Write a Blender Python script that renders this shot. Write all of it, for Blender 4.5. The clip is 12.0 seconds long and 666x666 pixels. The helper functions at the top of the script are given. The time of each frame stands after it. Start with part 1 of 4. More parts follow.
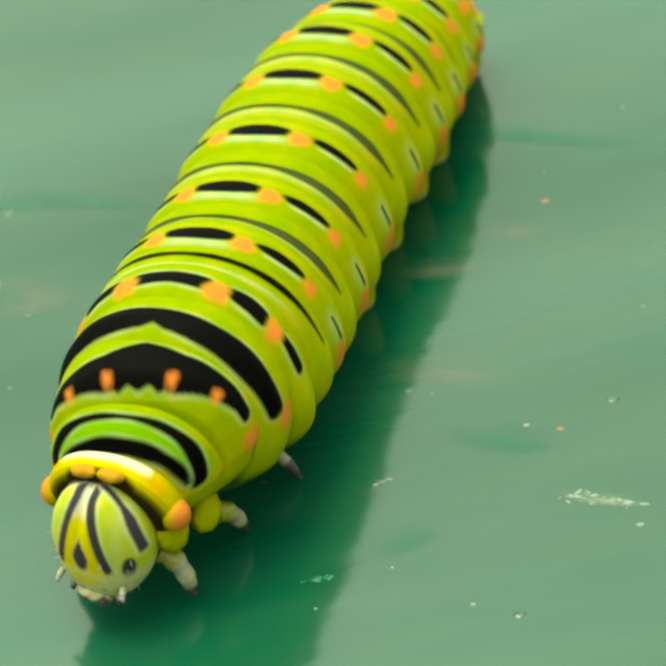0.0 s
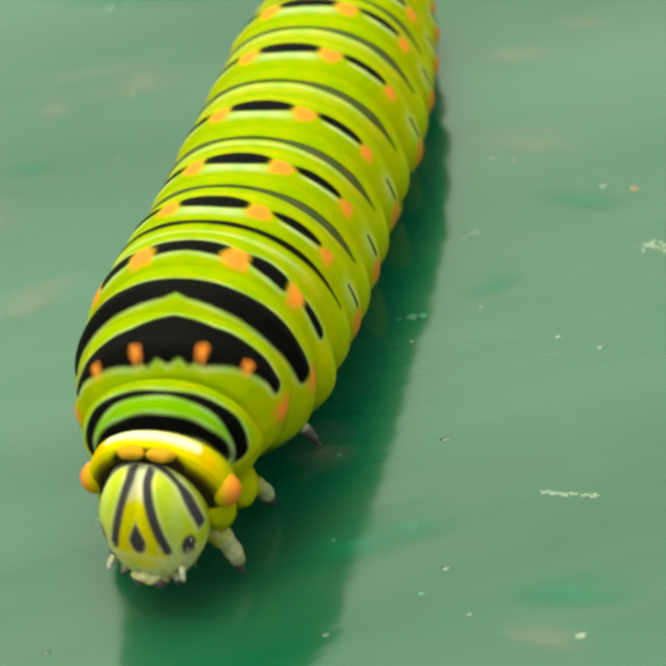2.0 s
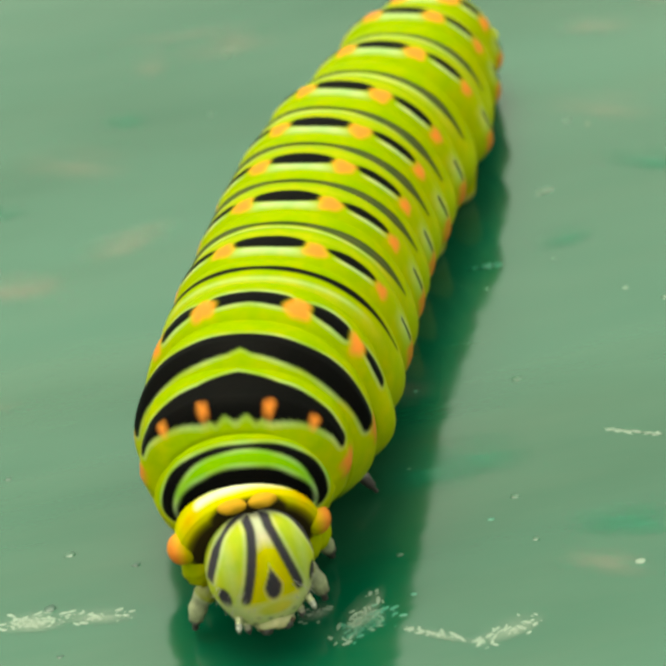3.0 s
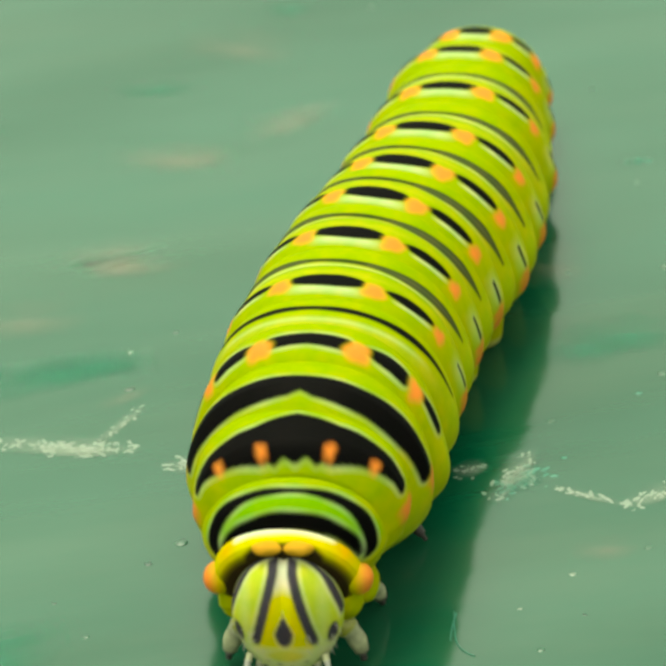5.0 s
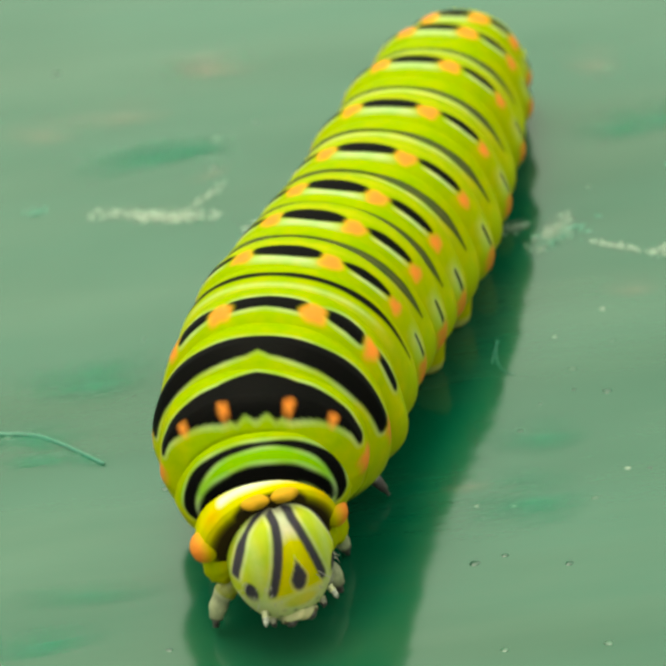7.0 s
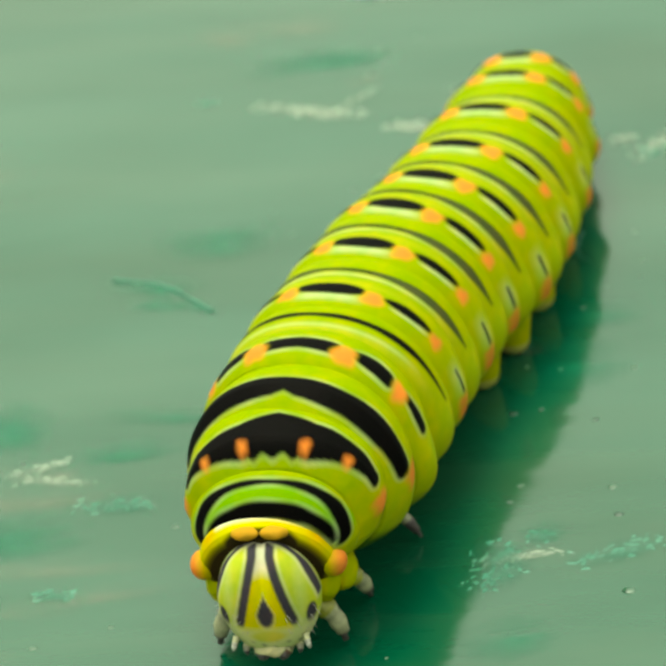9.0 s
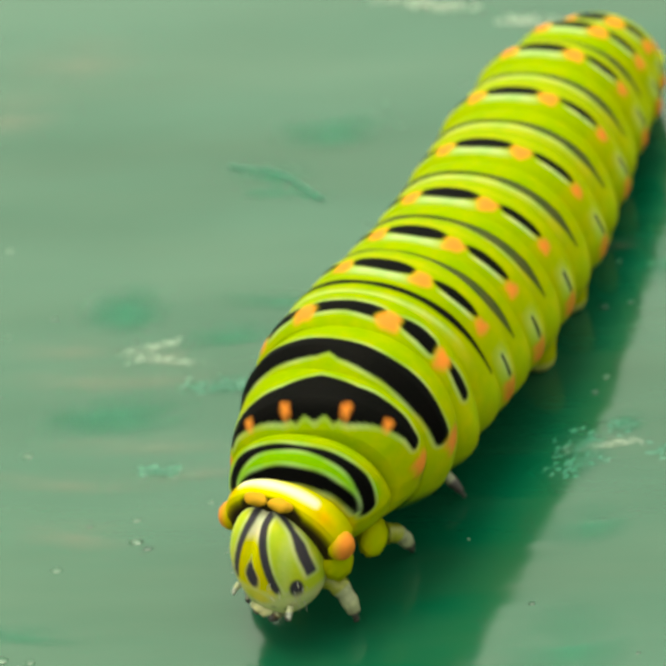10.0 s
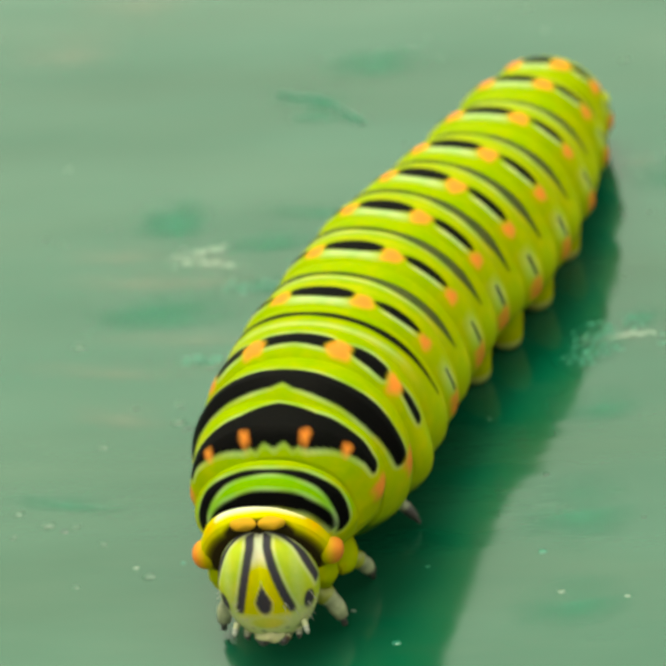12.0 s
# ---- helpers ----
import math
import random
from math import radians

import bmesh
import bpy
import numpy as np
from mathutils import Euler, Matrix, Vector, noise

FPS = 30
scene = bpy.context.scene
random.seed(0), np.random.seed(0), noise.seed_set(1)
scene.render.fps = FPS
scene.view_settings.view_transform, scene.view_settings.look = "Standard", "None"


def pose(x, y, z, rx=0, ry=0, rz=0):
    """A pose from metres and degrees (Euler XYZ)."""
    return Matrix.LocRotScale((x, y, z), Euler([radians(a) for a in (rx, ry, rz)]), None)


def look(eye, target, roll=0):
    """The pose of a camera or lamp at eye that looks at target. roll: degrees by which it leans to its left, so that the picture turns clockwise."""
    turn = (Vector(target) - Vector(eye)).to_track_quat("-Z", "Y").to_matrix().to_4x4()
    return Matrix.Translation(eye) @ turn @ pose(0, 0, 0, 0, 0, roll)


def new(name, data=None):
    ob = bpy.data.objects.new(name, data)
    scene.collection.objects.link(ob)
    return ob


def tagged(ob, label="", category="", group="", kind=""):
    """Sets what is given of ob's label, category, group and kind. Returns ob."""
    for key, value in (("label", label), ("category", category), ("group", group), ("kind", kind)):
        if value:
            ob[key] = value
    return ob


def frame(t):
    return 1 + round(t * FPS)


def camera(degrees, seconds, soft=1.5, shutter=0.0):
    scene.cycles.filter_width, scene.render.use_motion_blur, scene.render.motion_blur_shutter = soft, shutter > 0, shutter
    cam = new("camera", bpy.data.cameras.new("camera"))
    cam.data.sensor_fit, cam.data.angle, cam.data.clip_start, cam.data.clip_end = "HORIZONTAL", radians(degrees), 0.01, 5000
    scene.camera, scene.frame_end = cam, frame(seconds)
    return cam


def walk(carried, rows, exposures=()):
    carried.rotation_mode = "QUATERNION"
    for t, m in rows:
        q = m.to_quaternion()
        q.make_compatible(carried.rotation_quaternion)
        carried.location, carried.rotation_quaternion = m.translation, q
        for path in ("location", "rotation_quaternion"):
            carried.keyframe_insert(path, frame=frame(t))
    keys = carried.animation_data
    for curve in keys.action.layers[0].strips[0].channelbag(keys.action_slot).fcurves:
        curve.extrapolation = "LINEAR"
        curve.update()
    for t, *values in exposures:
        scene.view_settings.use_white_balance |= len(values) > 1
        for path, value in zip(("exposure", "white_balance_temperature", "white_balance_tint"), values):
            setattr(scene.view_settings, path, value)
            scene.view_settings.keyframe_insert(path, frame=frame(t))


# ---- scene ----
# ---- camera and its path ----
cam = camera(12.0, 12.0, soft=3.3)
cam.data.dof.use_dof = True
cam.data.dof.focus_distance = 0.126
cam.data.dof.aperture_fstop = 100
PATH = [
    (0.0, look((-0.00000, 0.00000, 0.08130), (0.01169, 0.07965, 0.02198), -8.25)),
    (0.5, look((-0.00173, -0.00240, 0.08016), (0.00954, 0.07753, 0.02114), -8.02)),
    (1.0, look((-0.00405, -0.00542, 0.08003), (0.00643, 0.07452, 0.02087), -8.13)),
    (1.5, look((-0.00377, -0.00901, 0.07998), (0.00644, 0.07075, 0.02053), -8.21)),
    (2.0, look((-0.00746, -0.01248, 0.08019), (0.00429, 0.06680, 0.02038), -7.82)),
    (2.5, look((-0.00961, -0.01784, 0.08217), (0.00068, 0.06196, 0.02279), -7.28)),
    (2.7, look((-0.00948, -0.01903, 0.08177), (0.00070, 0.06110, 0.02282), -7.35)),
    (4.3, look((-0.01563, -0.02182, 0.08294), (-0.00590, 0.05735, 0.02263), -3.94)),
    (4.5, look((-0.01687, -0.02282, 0.08294), (-0.00659, 0.05644, 0.02284), -3.64)),
    (5.0, look((-0.01631, -0.02650, 0.08246), (-0.00755, 0.05328, 0.02280), -4.27)),
    (5.5, look((-0.01545, -0.03322, 0.08163), (-0.01070, 0.04659, 0.02156), -5.93)),
    (6.0, look((-0.01590, -0.03720, 0.08281), (-0.01236, 0.04274, 0.02283), -6.48)),
    (6.5, look((-0.01537, -0.04208, 0.08240), (-0.01187, 0.03858, 0.02339), -6.76)),
    (7.0, look((-0.01567, -0.04671, 0.08290), (-0.01120, 0.03403, 0.02406), -6.52)),
    (7.2, look((-0.01600, -0.04755, 0.08382), (-0.01132, 0.03283, 0.02452), -6.43)),
    (8.8, look((0.00146, -0.06405, 0.08266), (-0.00838, 0.01840, 0.02693), -7.80)),
    (9.0, look((0.00214, -0.06490, 0.08251), (-0.00884, 0.01753, 0.02697), -8.39)),
    (9.5, look((0.00378, -0.06941, 0.08911), (-0.00988, 0.01057, 0.03066), -8.00)),
    (10.0, look((0.00663, -0.06878, 0.08743), (-0.01016, 0.01036, 0.02865), -9.68)),
    (10.5, look((0.00565, -0.07101, 0.08815), (-0.01131, 0.00788, 0.02908), -9.61)),
    (11.0, look((0.00632, -0.07418, 0.08616), (-0.01215, 0.00513, 0.02812), -10.10)),
    (11.5, look((0.00934, -0.07701, 0.08593), (-0.01156, 0.00236, 0.02881), -10.79)),
    (12.0, look((0.01062, -0.08051, 0.08564), (-0.00896, -0.00035, 0.02914), -10.15)),
]
walk(cam, PATH, exposures=[(0.0, 1.8, 8150, -11), (12.0, 1.79, 8150, -9)])

# ---- sky and sun: bright hazy daylight, the sun high and veiled ----
SUN_ELEVATION, SUN_TURN = 78, -30
world = bpy.data.worlds.new("sky")
scene.world = world
world.use_nodes = True
wn, wl = world.node_tree.nodes, world.node_tree.links
sky = wn.new("ShaderNodeTexSky")
sky.sky_type, sky.sun_disc = "NISHITA", False
sky.sun_elevation, sky.sun_rotation = radians(SUN_ELEVATION), radians(SUN_TURN)
sky.dust_density, sky.air_density, sky.ozone_density = 6.0, 1.0, 1.0
haze = wn.new("ShaderNodeHueSaturation")
haze.inputs["Saturation"].default_value = 0.15
wl.new(sky.outputs[0], haze.inputs["Color"])
wl.new(haze.outputs[0], wn["Background"].inputs["Color"])
wn["Background"].inputs["Strength"].default_value = 0.15
sun = new("sun", bpy.data.lights.new("sun", "SUN"))
sun.data.energy, sun.data.angle, sun.data.color = 0.12, radians(22), (1.0, 0.96, 0.88)
el, az = radians(SUN_ELEVATION), radians(SUN_TURN)
sun.matrix_world = look((math.sin(az) * math.cos(el), math.cos(az) * math.cos(el), math.sin(el)), (0, 0, 0))

MM = 0.001


# ---- materials ----
def material(name, colour=(0.5, 0.5, 0.5), rough=0.5, **more):
    m = bpy.data.materials.new(name)
    m.use_nodes = True
    b = m.node_tree.nodes["Principled BSDF"]
    b.inputs["Base Color"].default_value = (*colour, 1)
    b.inputs["Roughness"].default_value = rough
    for key, value in more.items():
        b.inputs[key.replace("_", " ")].default_value = value
    return m


def link(m, a, b):
    m.node_tree.links.new(a, b)


def node(m, kind, **values):
    n = m.node_tree.nodes.new(kind)
    for key, value in values.items():
        n.inputs[key].default_value = value
    return n


def noise_at(m, size, detail=4.0, stretch=(1, 1, 1), turn=0.0, rough=0.55):
    """Noise in the object's own space, its grain `size` metres wide."""
    co = node(m, "ShaderNodeTexCoord")
    mp = node(m, "ShaderNodeMapping")
    mp.inputs["Rotation"].default_value = (0, 0, radians(turn))
    mp.inputs["Scale"].default_value = stretch
    link(m, co.outputs["Object"], mp.inputs["Vector"])
    n = node(m, "ShaderNodeTexNoise", Scale=1 / size, Detail=detail, Roughness=rough)
    link(m, mp.outputs[0], n.inputs["Vector"])
    return n


def ramp(m, source, stops):
    r = node(m, "ShaderNodeValToRGB")
    els = r.color_ramp.elements
    while len(els) < len(stops):
        els.new(0.5)
    for e, (p, c) in zip(els, stops):
        e.position, e.color = p, (*c, 1) if len(c) == 3 else c
    link(m, source, r.inputs[0])
    return r


def bump(m, height, strength, distance, target):
    b = node(m, "ShaderNodeBump", Strength=strength, Distance=distance)
    link(m, height, b.inputs["Height"])
    link(m, b.outputs[0], target)
    return b


def skin_material():
    """Smooth waxy skin; the markings come from the mesh's own colours."""
    m = material("caterpillar_skin", rough=0.5, Specular_IOR_Level=0.015)
    b = m.node_tree.nodes["Principled BSDF"]
    at = node(m, "ShaderNodeAttribute")
    at.attribute_name = "pattern"
    n = noise_at(m, 0.0009, 3)
    mix = node(m, "ShaderNodeMix")
    mix.data_type, mix.blend_type = "RGBA", "MULTIPLY"
    mix.inputs[0].default_value = 1.0
    tone = ramp(m, n.outputs["Fac"], [(0.3, (0.67, 0.76, 0.65)), (0.5, (0.8, 0.805, 0.74)), (0.7, (0.95, 0.83, 0.74))])
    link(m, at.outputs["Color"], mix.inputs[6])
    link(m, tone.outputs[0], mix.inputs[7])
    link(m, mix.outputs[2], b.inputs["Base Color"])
    fine = noise_at(m, 0.00022, 2)
    bump(m, fine.outputs["Fac"], 0.25, 0.00006, b.inputs["Normal"])
    b.inputs["Subsurface Weight"].default_value = 0.12
    b.inputs["Subsurface Radius"].default_value = (0.6, 0.8, 0.2)
    b.inputs["Subsurface Scale"].default_value = 0.00015
    return m


def leg_material():
    m = material("leg_skin", (0.62, 0.66, 0.36), 0.35)
    b = m.node_tree.nodes["Principled BSDF"]
    at = node(m, "ShaderNodeAttribute")
    at.attribute_name = "pattern"
    n = noise_at(m, 0.0003, 2)
    tone = ramp(m, n.outputs["Fac"], [(0.3, (0.5,) * 3), (0.7, (0.75,) * 3)])
    mix = node(m, "ShaderNodeMix")
    mix.data_type, mix.blend_type = "RGBA", "MULTIPLY"
    mix.inputs[0].default_value = 1.0
    link(m, at.outputs["Color"], mix.inputs[6])
    link(m, tone.outputs[0], mix.inputs[7])
    link(m, mix.outputs[2], b.inputs["Base Color"])
    bump(m, n.outputs["Fac"], 0.3, 0.00008, b.inputs["Normal"])
    return m


def paint_material():
    """Old green gloss paint, brushed on by hand: streaky relief, a thin film of dust, dull and glossy patches."""
    m = material("green_paint")
    b = m.node_tree.nodes["Principled BSDF"]
    broad = noise_at(m, 0.014, 4, (0.3, 1, 1), 4)
    fine = noise_at(m, 0.0034, 5, (0.22, 1, 1), 4)
    film = noise_at(m, 0.008, 5, (0.22, 1, 1), 10, 0.65)
    grain = noise_at(m, 0.0006, 3, (0.6, 1, 1), 4)
    tone = ramp(m, broad.outputs["Fac"], [(0.3, (0.0, 0.039, 0.018)), (0.5, (0.0, 0.046, 0.0225)), (0.72, (0.0002, 0.054, 0.028))])
    dust = node(m, "ShaderNodeMix")
    dust.data_type = "RGBA"
    much = ramp(m, film.outputs["Fac"], [(0.42, (0, 0, 0)), (0.7, (0.045,) * 3)])
    link(m, much.outputs[0], dust.inputs[0])
    link(m, tone.outputs[0], dust.inputs[6])
    dust.inputs[7].default_value = (0.2, 0.14, 0.09, 1)
    b.inputs["IOR"].default_value = 1.5
    link(m, dust.outputs[2], b.inputs["Base Color"])
    gloss = ramp(m, fine.outputs["Fac"], [(0.3, (0.15,) * 3), (0.7, (0.1,) * 3)])
    link(m, gloss.outputs[0], b.inputs["Roughness"])
    shine = ramp(m, broad.outputs["Fac"], [(0.3, (0.44,) * 3), (0.6, (0.62,) * 3)])
    link(m, shine.outputs[0], b.inputs["Specular IOR Level"])
    one = bump(m, broad.outputs["Fac"], 0.3, 0.0006, b.inputs["Normal"])
    two = node(m, "ShaderNodeBump", Strength=0.12, Distance=0.00015)
    link(m, fine.outputs["Fac"], two.inputs["Height"])
    link(m, two.outputs[0], one.inputs["Normal"])
    three = node(m, "ShaderNodeBump", Strength=0.12, Distance=0.00004)
    link(m, grain.outputs["Fac"], three.inputs["Height"])
    link(m, three.outputs[0], two.inputs["Normal"])
    return m


def smear_material(name, colour, rough, shine, most):
    """A thin brush smear that fades out at its edges."""
    m = material(name, colour, rough, Specular_IOR_Level=shine)
    b = m.node_tree.nodes["Principled BSDF"]
    co = node(m, "ShaderNodeTexCoord")
    mp = node(m, "ShaderNodeMapping")
    mp.inputs["Location"].default_value = (-1, -1, 0)
    mp.inputs["Scale"].default_value = (2, 2, 0)
    link(m, co.outputs["Generated"], mp.inputs["Vector"])
    far = node(m, "ShaderNodeVectorMath")
    far.operation = "LENGTH"
    link(m, mp.outputs[0], far.inputs[0])
    edge = ramp(m, far.outputs["Value"], [(0.1, (1, 1, 1)), (0.95, (0, 0, 0))])
    n = noise_at(m, 0.0016, 5, (0.22, 1, 1), 0, 0.7)
    torn = ramp(m, n.outputs["Fac"], [(0.38, (0.0,) * 3), (0.62, (most,) * 3)])
    times = node(m, "ShaderNodeMath")
    times.operation = "MULTIPLY"
    link(m, edge.outputs[0], times.inputs[0])
    link(m, torn.outputs[0], times.inputs[1])
    link(m, times.outputs[0], b.inputs["Alpha"])
    return m


def speck_material(name, colour, rough):
    m = material(name, colour, rough)
    b = m.node_tree.nodes["Principled BSDF"]
    n = noise_at(m, 0.0001, 3)
    tone = ramp(m, n.outputs["Fac"], [(0.3, tuple(v * 0.75 for v in colour)), (0.7, tuple(v * 1.2 for v in colour))])
    link(m, tone.outputs[0], b.inputs["Base Color"])
    return m


DUSTY = smear_material("dusty_smear", (0.19, 0.155, 0.12), 0.3, 0.55, 0.2)
CLEAN = smear_material("clean_smear", (0.001, 0.11, 0.06), 0.16, 0.4, 0.6)
SCUFFED = smear_material("scuffed_smear", (0.17, 0.22, 0.17), 0.4, 0.5, 0.6)
SCRAPED = smear_material("scraped_smear", (0.006, 0.1, 0.06), 0.3, 0.5, 0.7)
PALE, WHITE, RUST = speck_material("pale_speck", (0.014, 0.06, 0.034), 0.3), speck_material("white_speck", (0.1, 0.145, 0.11), 0.4), speck_material("rust_speck", (0.17, 0.075, 0.034), 0.5)
DARK, TEAL = speck_material("dark_speck", (0.002, 0.034, 0.02), 0.34), speck_material("teal_speck", (0.006, 0.11, 0.07), 0.35)
SHADE = {"pale_speck": "pale", "white_speck": "whitish", "rust_speck": "rusty", "dark_speck": "dark green", "teal_speck": "teal"}
SKIN, LEG, PAINT = skin_material(), leg_material(), paint_material()


# ---- building blocks ----
def part(name, data, mat, parent=None, label="", shade=True):
    ob = new(name, data)
    data.materials.append(mat)
    if shade:
        data.shade_smooth()
    if parent:
        ob.parent = parent
    if label:
        tagged(ob, label)
    return ob


def grid_mesh(name, P, colours=None, closed=True, caps=True):
    """A tube or sheet from an array of rings of points, in millimetres, with a colour for each point."""
    n, k = P.shape[:2]
    verts = (P.reshape(-1, 3) * MM).tolist()
    faces = []
    for i in range(n - 1):
        for j in range(k if closed else k - 1):
            a, b = i * k + j, i * k + (j + 1) % k
            faces.append((a, b, b + k, a + k))
    cols = None if colours is None else colours.reshape(-1, 3)
    if closed and caps:
        for row, flip in ((0, True), (n - 1, False)):
            c = len(verts)
            verts.append(tuple(P[row].mean(0) * MM))
            if cols is not None:
                cols = np.vstack([cols, cols[row * k:row * k + 1]])
            for j in range(k):
                a, b = row * k + j, row * k + (j + 1) % k
                faces.append((b, a, c) if flip else (a, b, c))
    me = bpy.data.meshes.new(name)
    me.from_pydata(verts, [], faces)
    if cols is not None:
        layer = me.color_attributes.new("pattern", "FLOAT_COLOR", "POINT")
        layer.data.foreach_set("color", np.hstack([np.clip(cols, 0, 1), np.ones((len(cols), 1))]).astype(np.float32).ravel())
    me.update()
    return me


def soft_step(d, width):
    """1 where d is below 0, 0 above, with an edge that wide."""
    return np.clip(0.5 - d / width, 0, 1)


def over(base, colour, mask):
    return base * (1 - mask[..., None]) + np.array(colour) * mask[..., None]


GREEN, LIME, MINT = (0.15, 0.232, 0.003), (0.235, 0.258, 0.003), (0.31, 0.4, 0.22)
BLACK, OLIVE, ORANGE_SPOT, YELLOW = (0.0015, 0.0015, 0.0015), (0.018, 0.028, 0.005), (0.5, 0.165, 0.03), (0.44, 0.34, 0.005)


# ---- the ground ----
def ground():
    half = 40.0
    me = bpy.data.meshes.new("ground")
    me.from_pydata([(-half, -half, 0), (half, -half, 0), (half, half, 0), (-half, half, 0)], [], [(0, 1, 2, 3)])
    ob = part("ground", me, PAINT, shade=False)
    return tagged(ob, "flat surface under brushed, streaky green gloss paint", "painted surface", kind="structure")


ground()


def lump(x, y, r, flat=0.5, sides=9, rows=5):
    """Points of one uneven lump half sunk into the paint, in millimetres."""
    P = []
    for i in range(rows):
        v = (i + 0.15) / (rows - 0.7) * np.pi / 2
        ring = []
        for j in range(sides):
            q = 2 * np.pi * j / sides
            k = r * (1 + random.uniform(-0.22, 0.22)) * math.cos(v)
            ring.append((x + 1.4 * k * math.cos(q), y + k * math.sin(q), flat * r * math.sin(v) * random.uniform(0.85, 1.1) - 0.01))
        P.append(ring)
    return np.array(P)


def crumb(x, y, r, mat):
    ob = part("paint_crumb", grid_mesh("paint_crumb", lump(0, 0, r * (1.6 if mat in (PALE, DARK) else 1.2), 0.26, 12, 6)), mat)
    ob.location = (x * MM, y * MM, 0)
    tagged(ob, SHADE[mat.name] + " speck stuck on the green paint", "speck", "specks on the paint")


def smear(x, y, half, turn, wide, mat):
    n = 12
    u, v = np.meshgrid(np.linspace(-1, 1, n), np.linspace(-1, 1, n), indexing="ij")
    bend = 0.15 * wide * np.sin(u * 2.2 + x)
    P = np.stack([u * half, v * wide + bend, 0.02 + 0.012 * (1 - u * u) * (1 - v * v)], -1)
    ob = part("paint_smear", grid_mesh("paint_smear", P, closed=False), mat)
    ob.matrix_world = pose(x * MM, y * MM, {CLEAN: 0.004, DUSTY: 0.01, SCUFFED: 0.016, SCRAPED: 0.02}[mat] * MM, 0, 0, turn)
    tagged(ob, {DUSTY: "faint pale brush smear", CLEAN: "darker green brush streak", SCUFFED: "whitish scuff", SCRAPED: "teal scrape"}[mat] + " on the green paint", "paint smear", "brush smears")


def scuff(a, b, wide, count, mat):
    """A scuffed patch of many tiny flakes along a line."""
    a, b = np.array(a), np.array(b)
    side = np.array((-(b - a)[1], (b - a)[0])) / np.linalg.norm(b - a)
    verts, faces = [], []
    for _ in range(count * 7):
        at = a + (b - a) * random.random() + side * random.gauss(0, 0.4) * wide
        P = lump(0, 0, 0.02 + 0.09 * random.random() ** 3, 0.16, 7, 3)
        long, turn = random.uniform(1, 2.4), math.atan2(b[1] - a[1], b[0] - a[0]) + random.gauss(0, 0.5)
        X, Y = P[..., 0] * long, P[..., 1].copy()
        P[..., 0], P[..., 1] = at[0] - a[0] + X * math.cos(turn) - Y * math.sin(turn), at[1] - a[1] + X * math.sin(turn) + Y * math.cos(turn)
        k = len(verts)
        verts += (P.reshape(-1, 3) * MM).tolist()
        for i in range(2):
            for j in range(7):
                p, q = k + i * 7 + j, k + i * 7 + (j + 1) % 7
                faces.append((p, q, q + 7, p + 7))
        faces.append(tuple(k + 14 + j for j in range(7)))
    me = bpy.data.meshes.new("flaked_paint")
    me.from_pydata(verts, [], faces)
    ob = part("flaked_paint", me, mat)
    ob.location = (a[0] * MM, a[1] * MM, 0)
    mid = (a + b) / 2
    smear(mid[0], mid[1], np.linalg.norm(b - a) * 0.62, math.degrees(math.atan2(b[1] - a[1], b[0] - a[0])), wide * 1.1, SCUFFED if mat is WHITE else SCRAPED)
    tagged(ob, "scuffed patch of tiny " + SHADE[mat.name] + " paint flakes", "paint flakes", "scuffs in the paint", "stuff")


def fibre(r, mat, *points):
    """A fine fibre lying on the paint."""
    cu = bpy.data.curves.new("fibre", "CURVE")
    cu.dimensions, cu.bevel_depth, cu.bevel_resolution, cu.resolution_u = "3D", r * MM, 2, 8
    sp = cu.splines.new("NURBS")
    sp.points.add(len(points) - 1)
    sp.use_endpoint_u, sp.order_u = True, 3
    for p, (x, y) in zip(sp.points, points):
        p.co = ((x - points[0][0]) * MM, (y - points[0][1]) * MM, 0.6 * r * MM, 1)
    cu.materials.append(mat)
    ob = new("fibre", cu)
    ob.location = (points[0][0] * MM, points[0][1] * MM, 0)
    tagged(ob, "fine " + SHADE[mat.name] + " fibre lying on the paint", "fibre", "fibres on the paint")


# crumbs and bumps in the paint
crumb(-31.73, 27.79, 0.130, PALE)
crumb(-30.16, 26.85, 0.170, PALE)
crumb(-34.15, 29.67, 0.120, PALE)
crumb(-33.33, 27.85, 0.140, DARK)
crumb(-24.85, 33.79, 0.120, DARK)
crumb(-25.66, 35.73, 0.100, PALE)
crumb(-31.58, 26.03, 0.090, PALE)
crumb(-25.45, 23.70, 0.080, WHITE)
crumb(-35.32, 50.31, 0.100, DARK)
crumb(-25.36, 39.08, 0.120, TEAL)
crumb(-29.29, 26.40, 0.100, DARK)
crumb(-13.78, 70.21, 0.080, DARK)
crumb(-10.24, 76.66, 0.120, DARK)
crumb(2.57, 65.88, 0.090, WHITE)
crumb(-5.34, 44.72, 0.080, PALE)
crumb(1.65, 59.98, 0.090, DARK)
crumb(-24.07, 62.93, 0.100, PALE)
crumb(3.98, 124.07, 0.138, PALE)
crumb(3.61, 115.66, 0.112, PALE)
crumb(1.96, 110.63, 0.073, PALE)
crumb(22.09, 99.94, 0.087, WHITE)
crumb(23.31, 99.20, 0.104, RUST)
crumb(25.89, 100.26, 0.122, PALE)
crumb(15.57, 98.58, 0.119, PALE)
crumb(24.52, 92.27, 0.100, WHITE)
crumb(17.09, 90.08, 0.081, WHITE)
crumb(11.28, 92.01, 0.057, WHITE)
crumb(32.95, 121.26, 0.119, PALE)
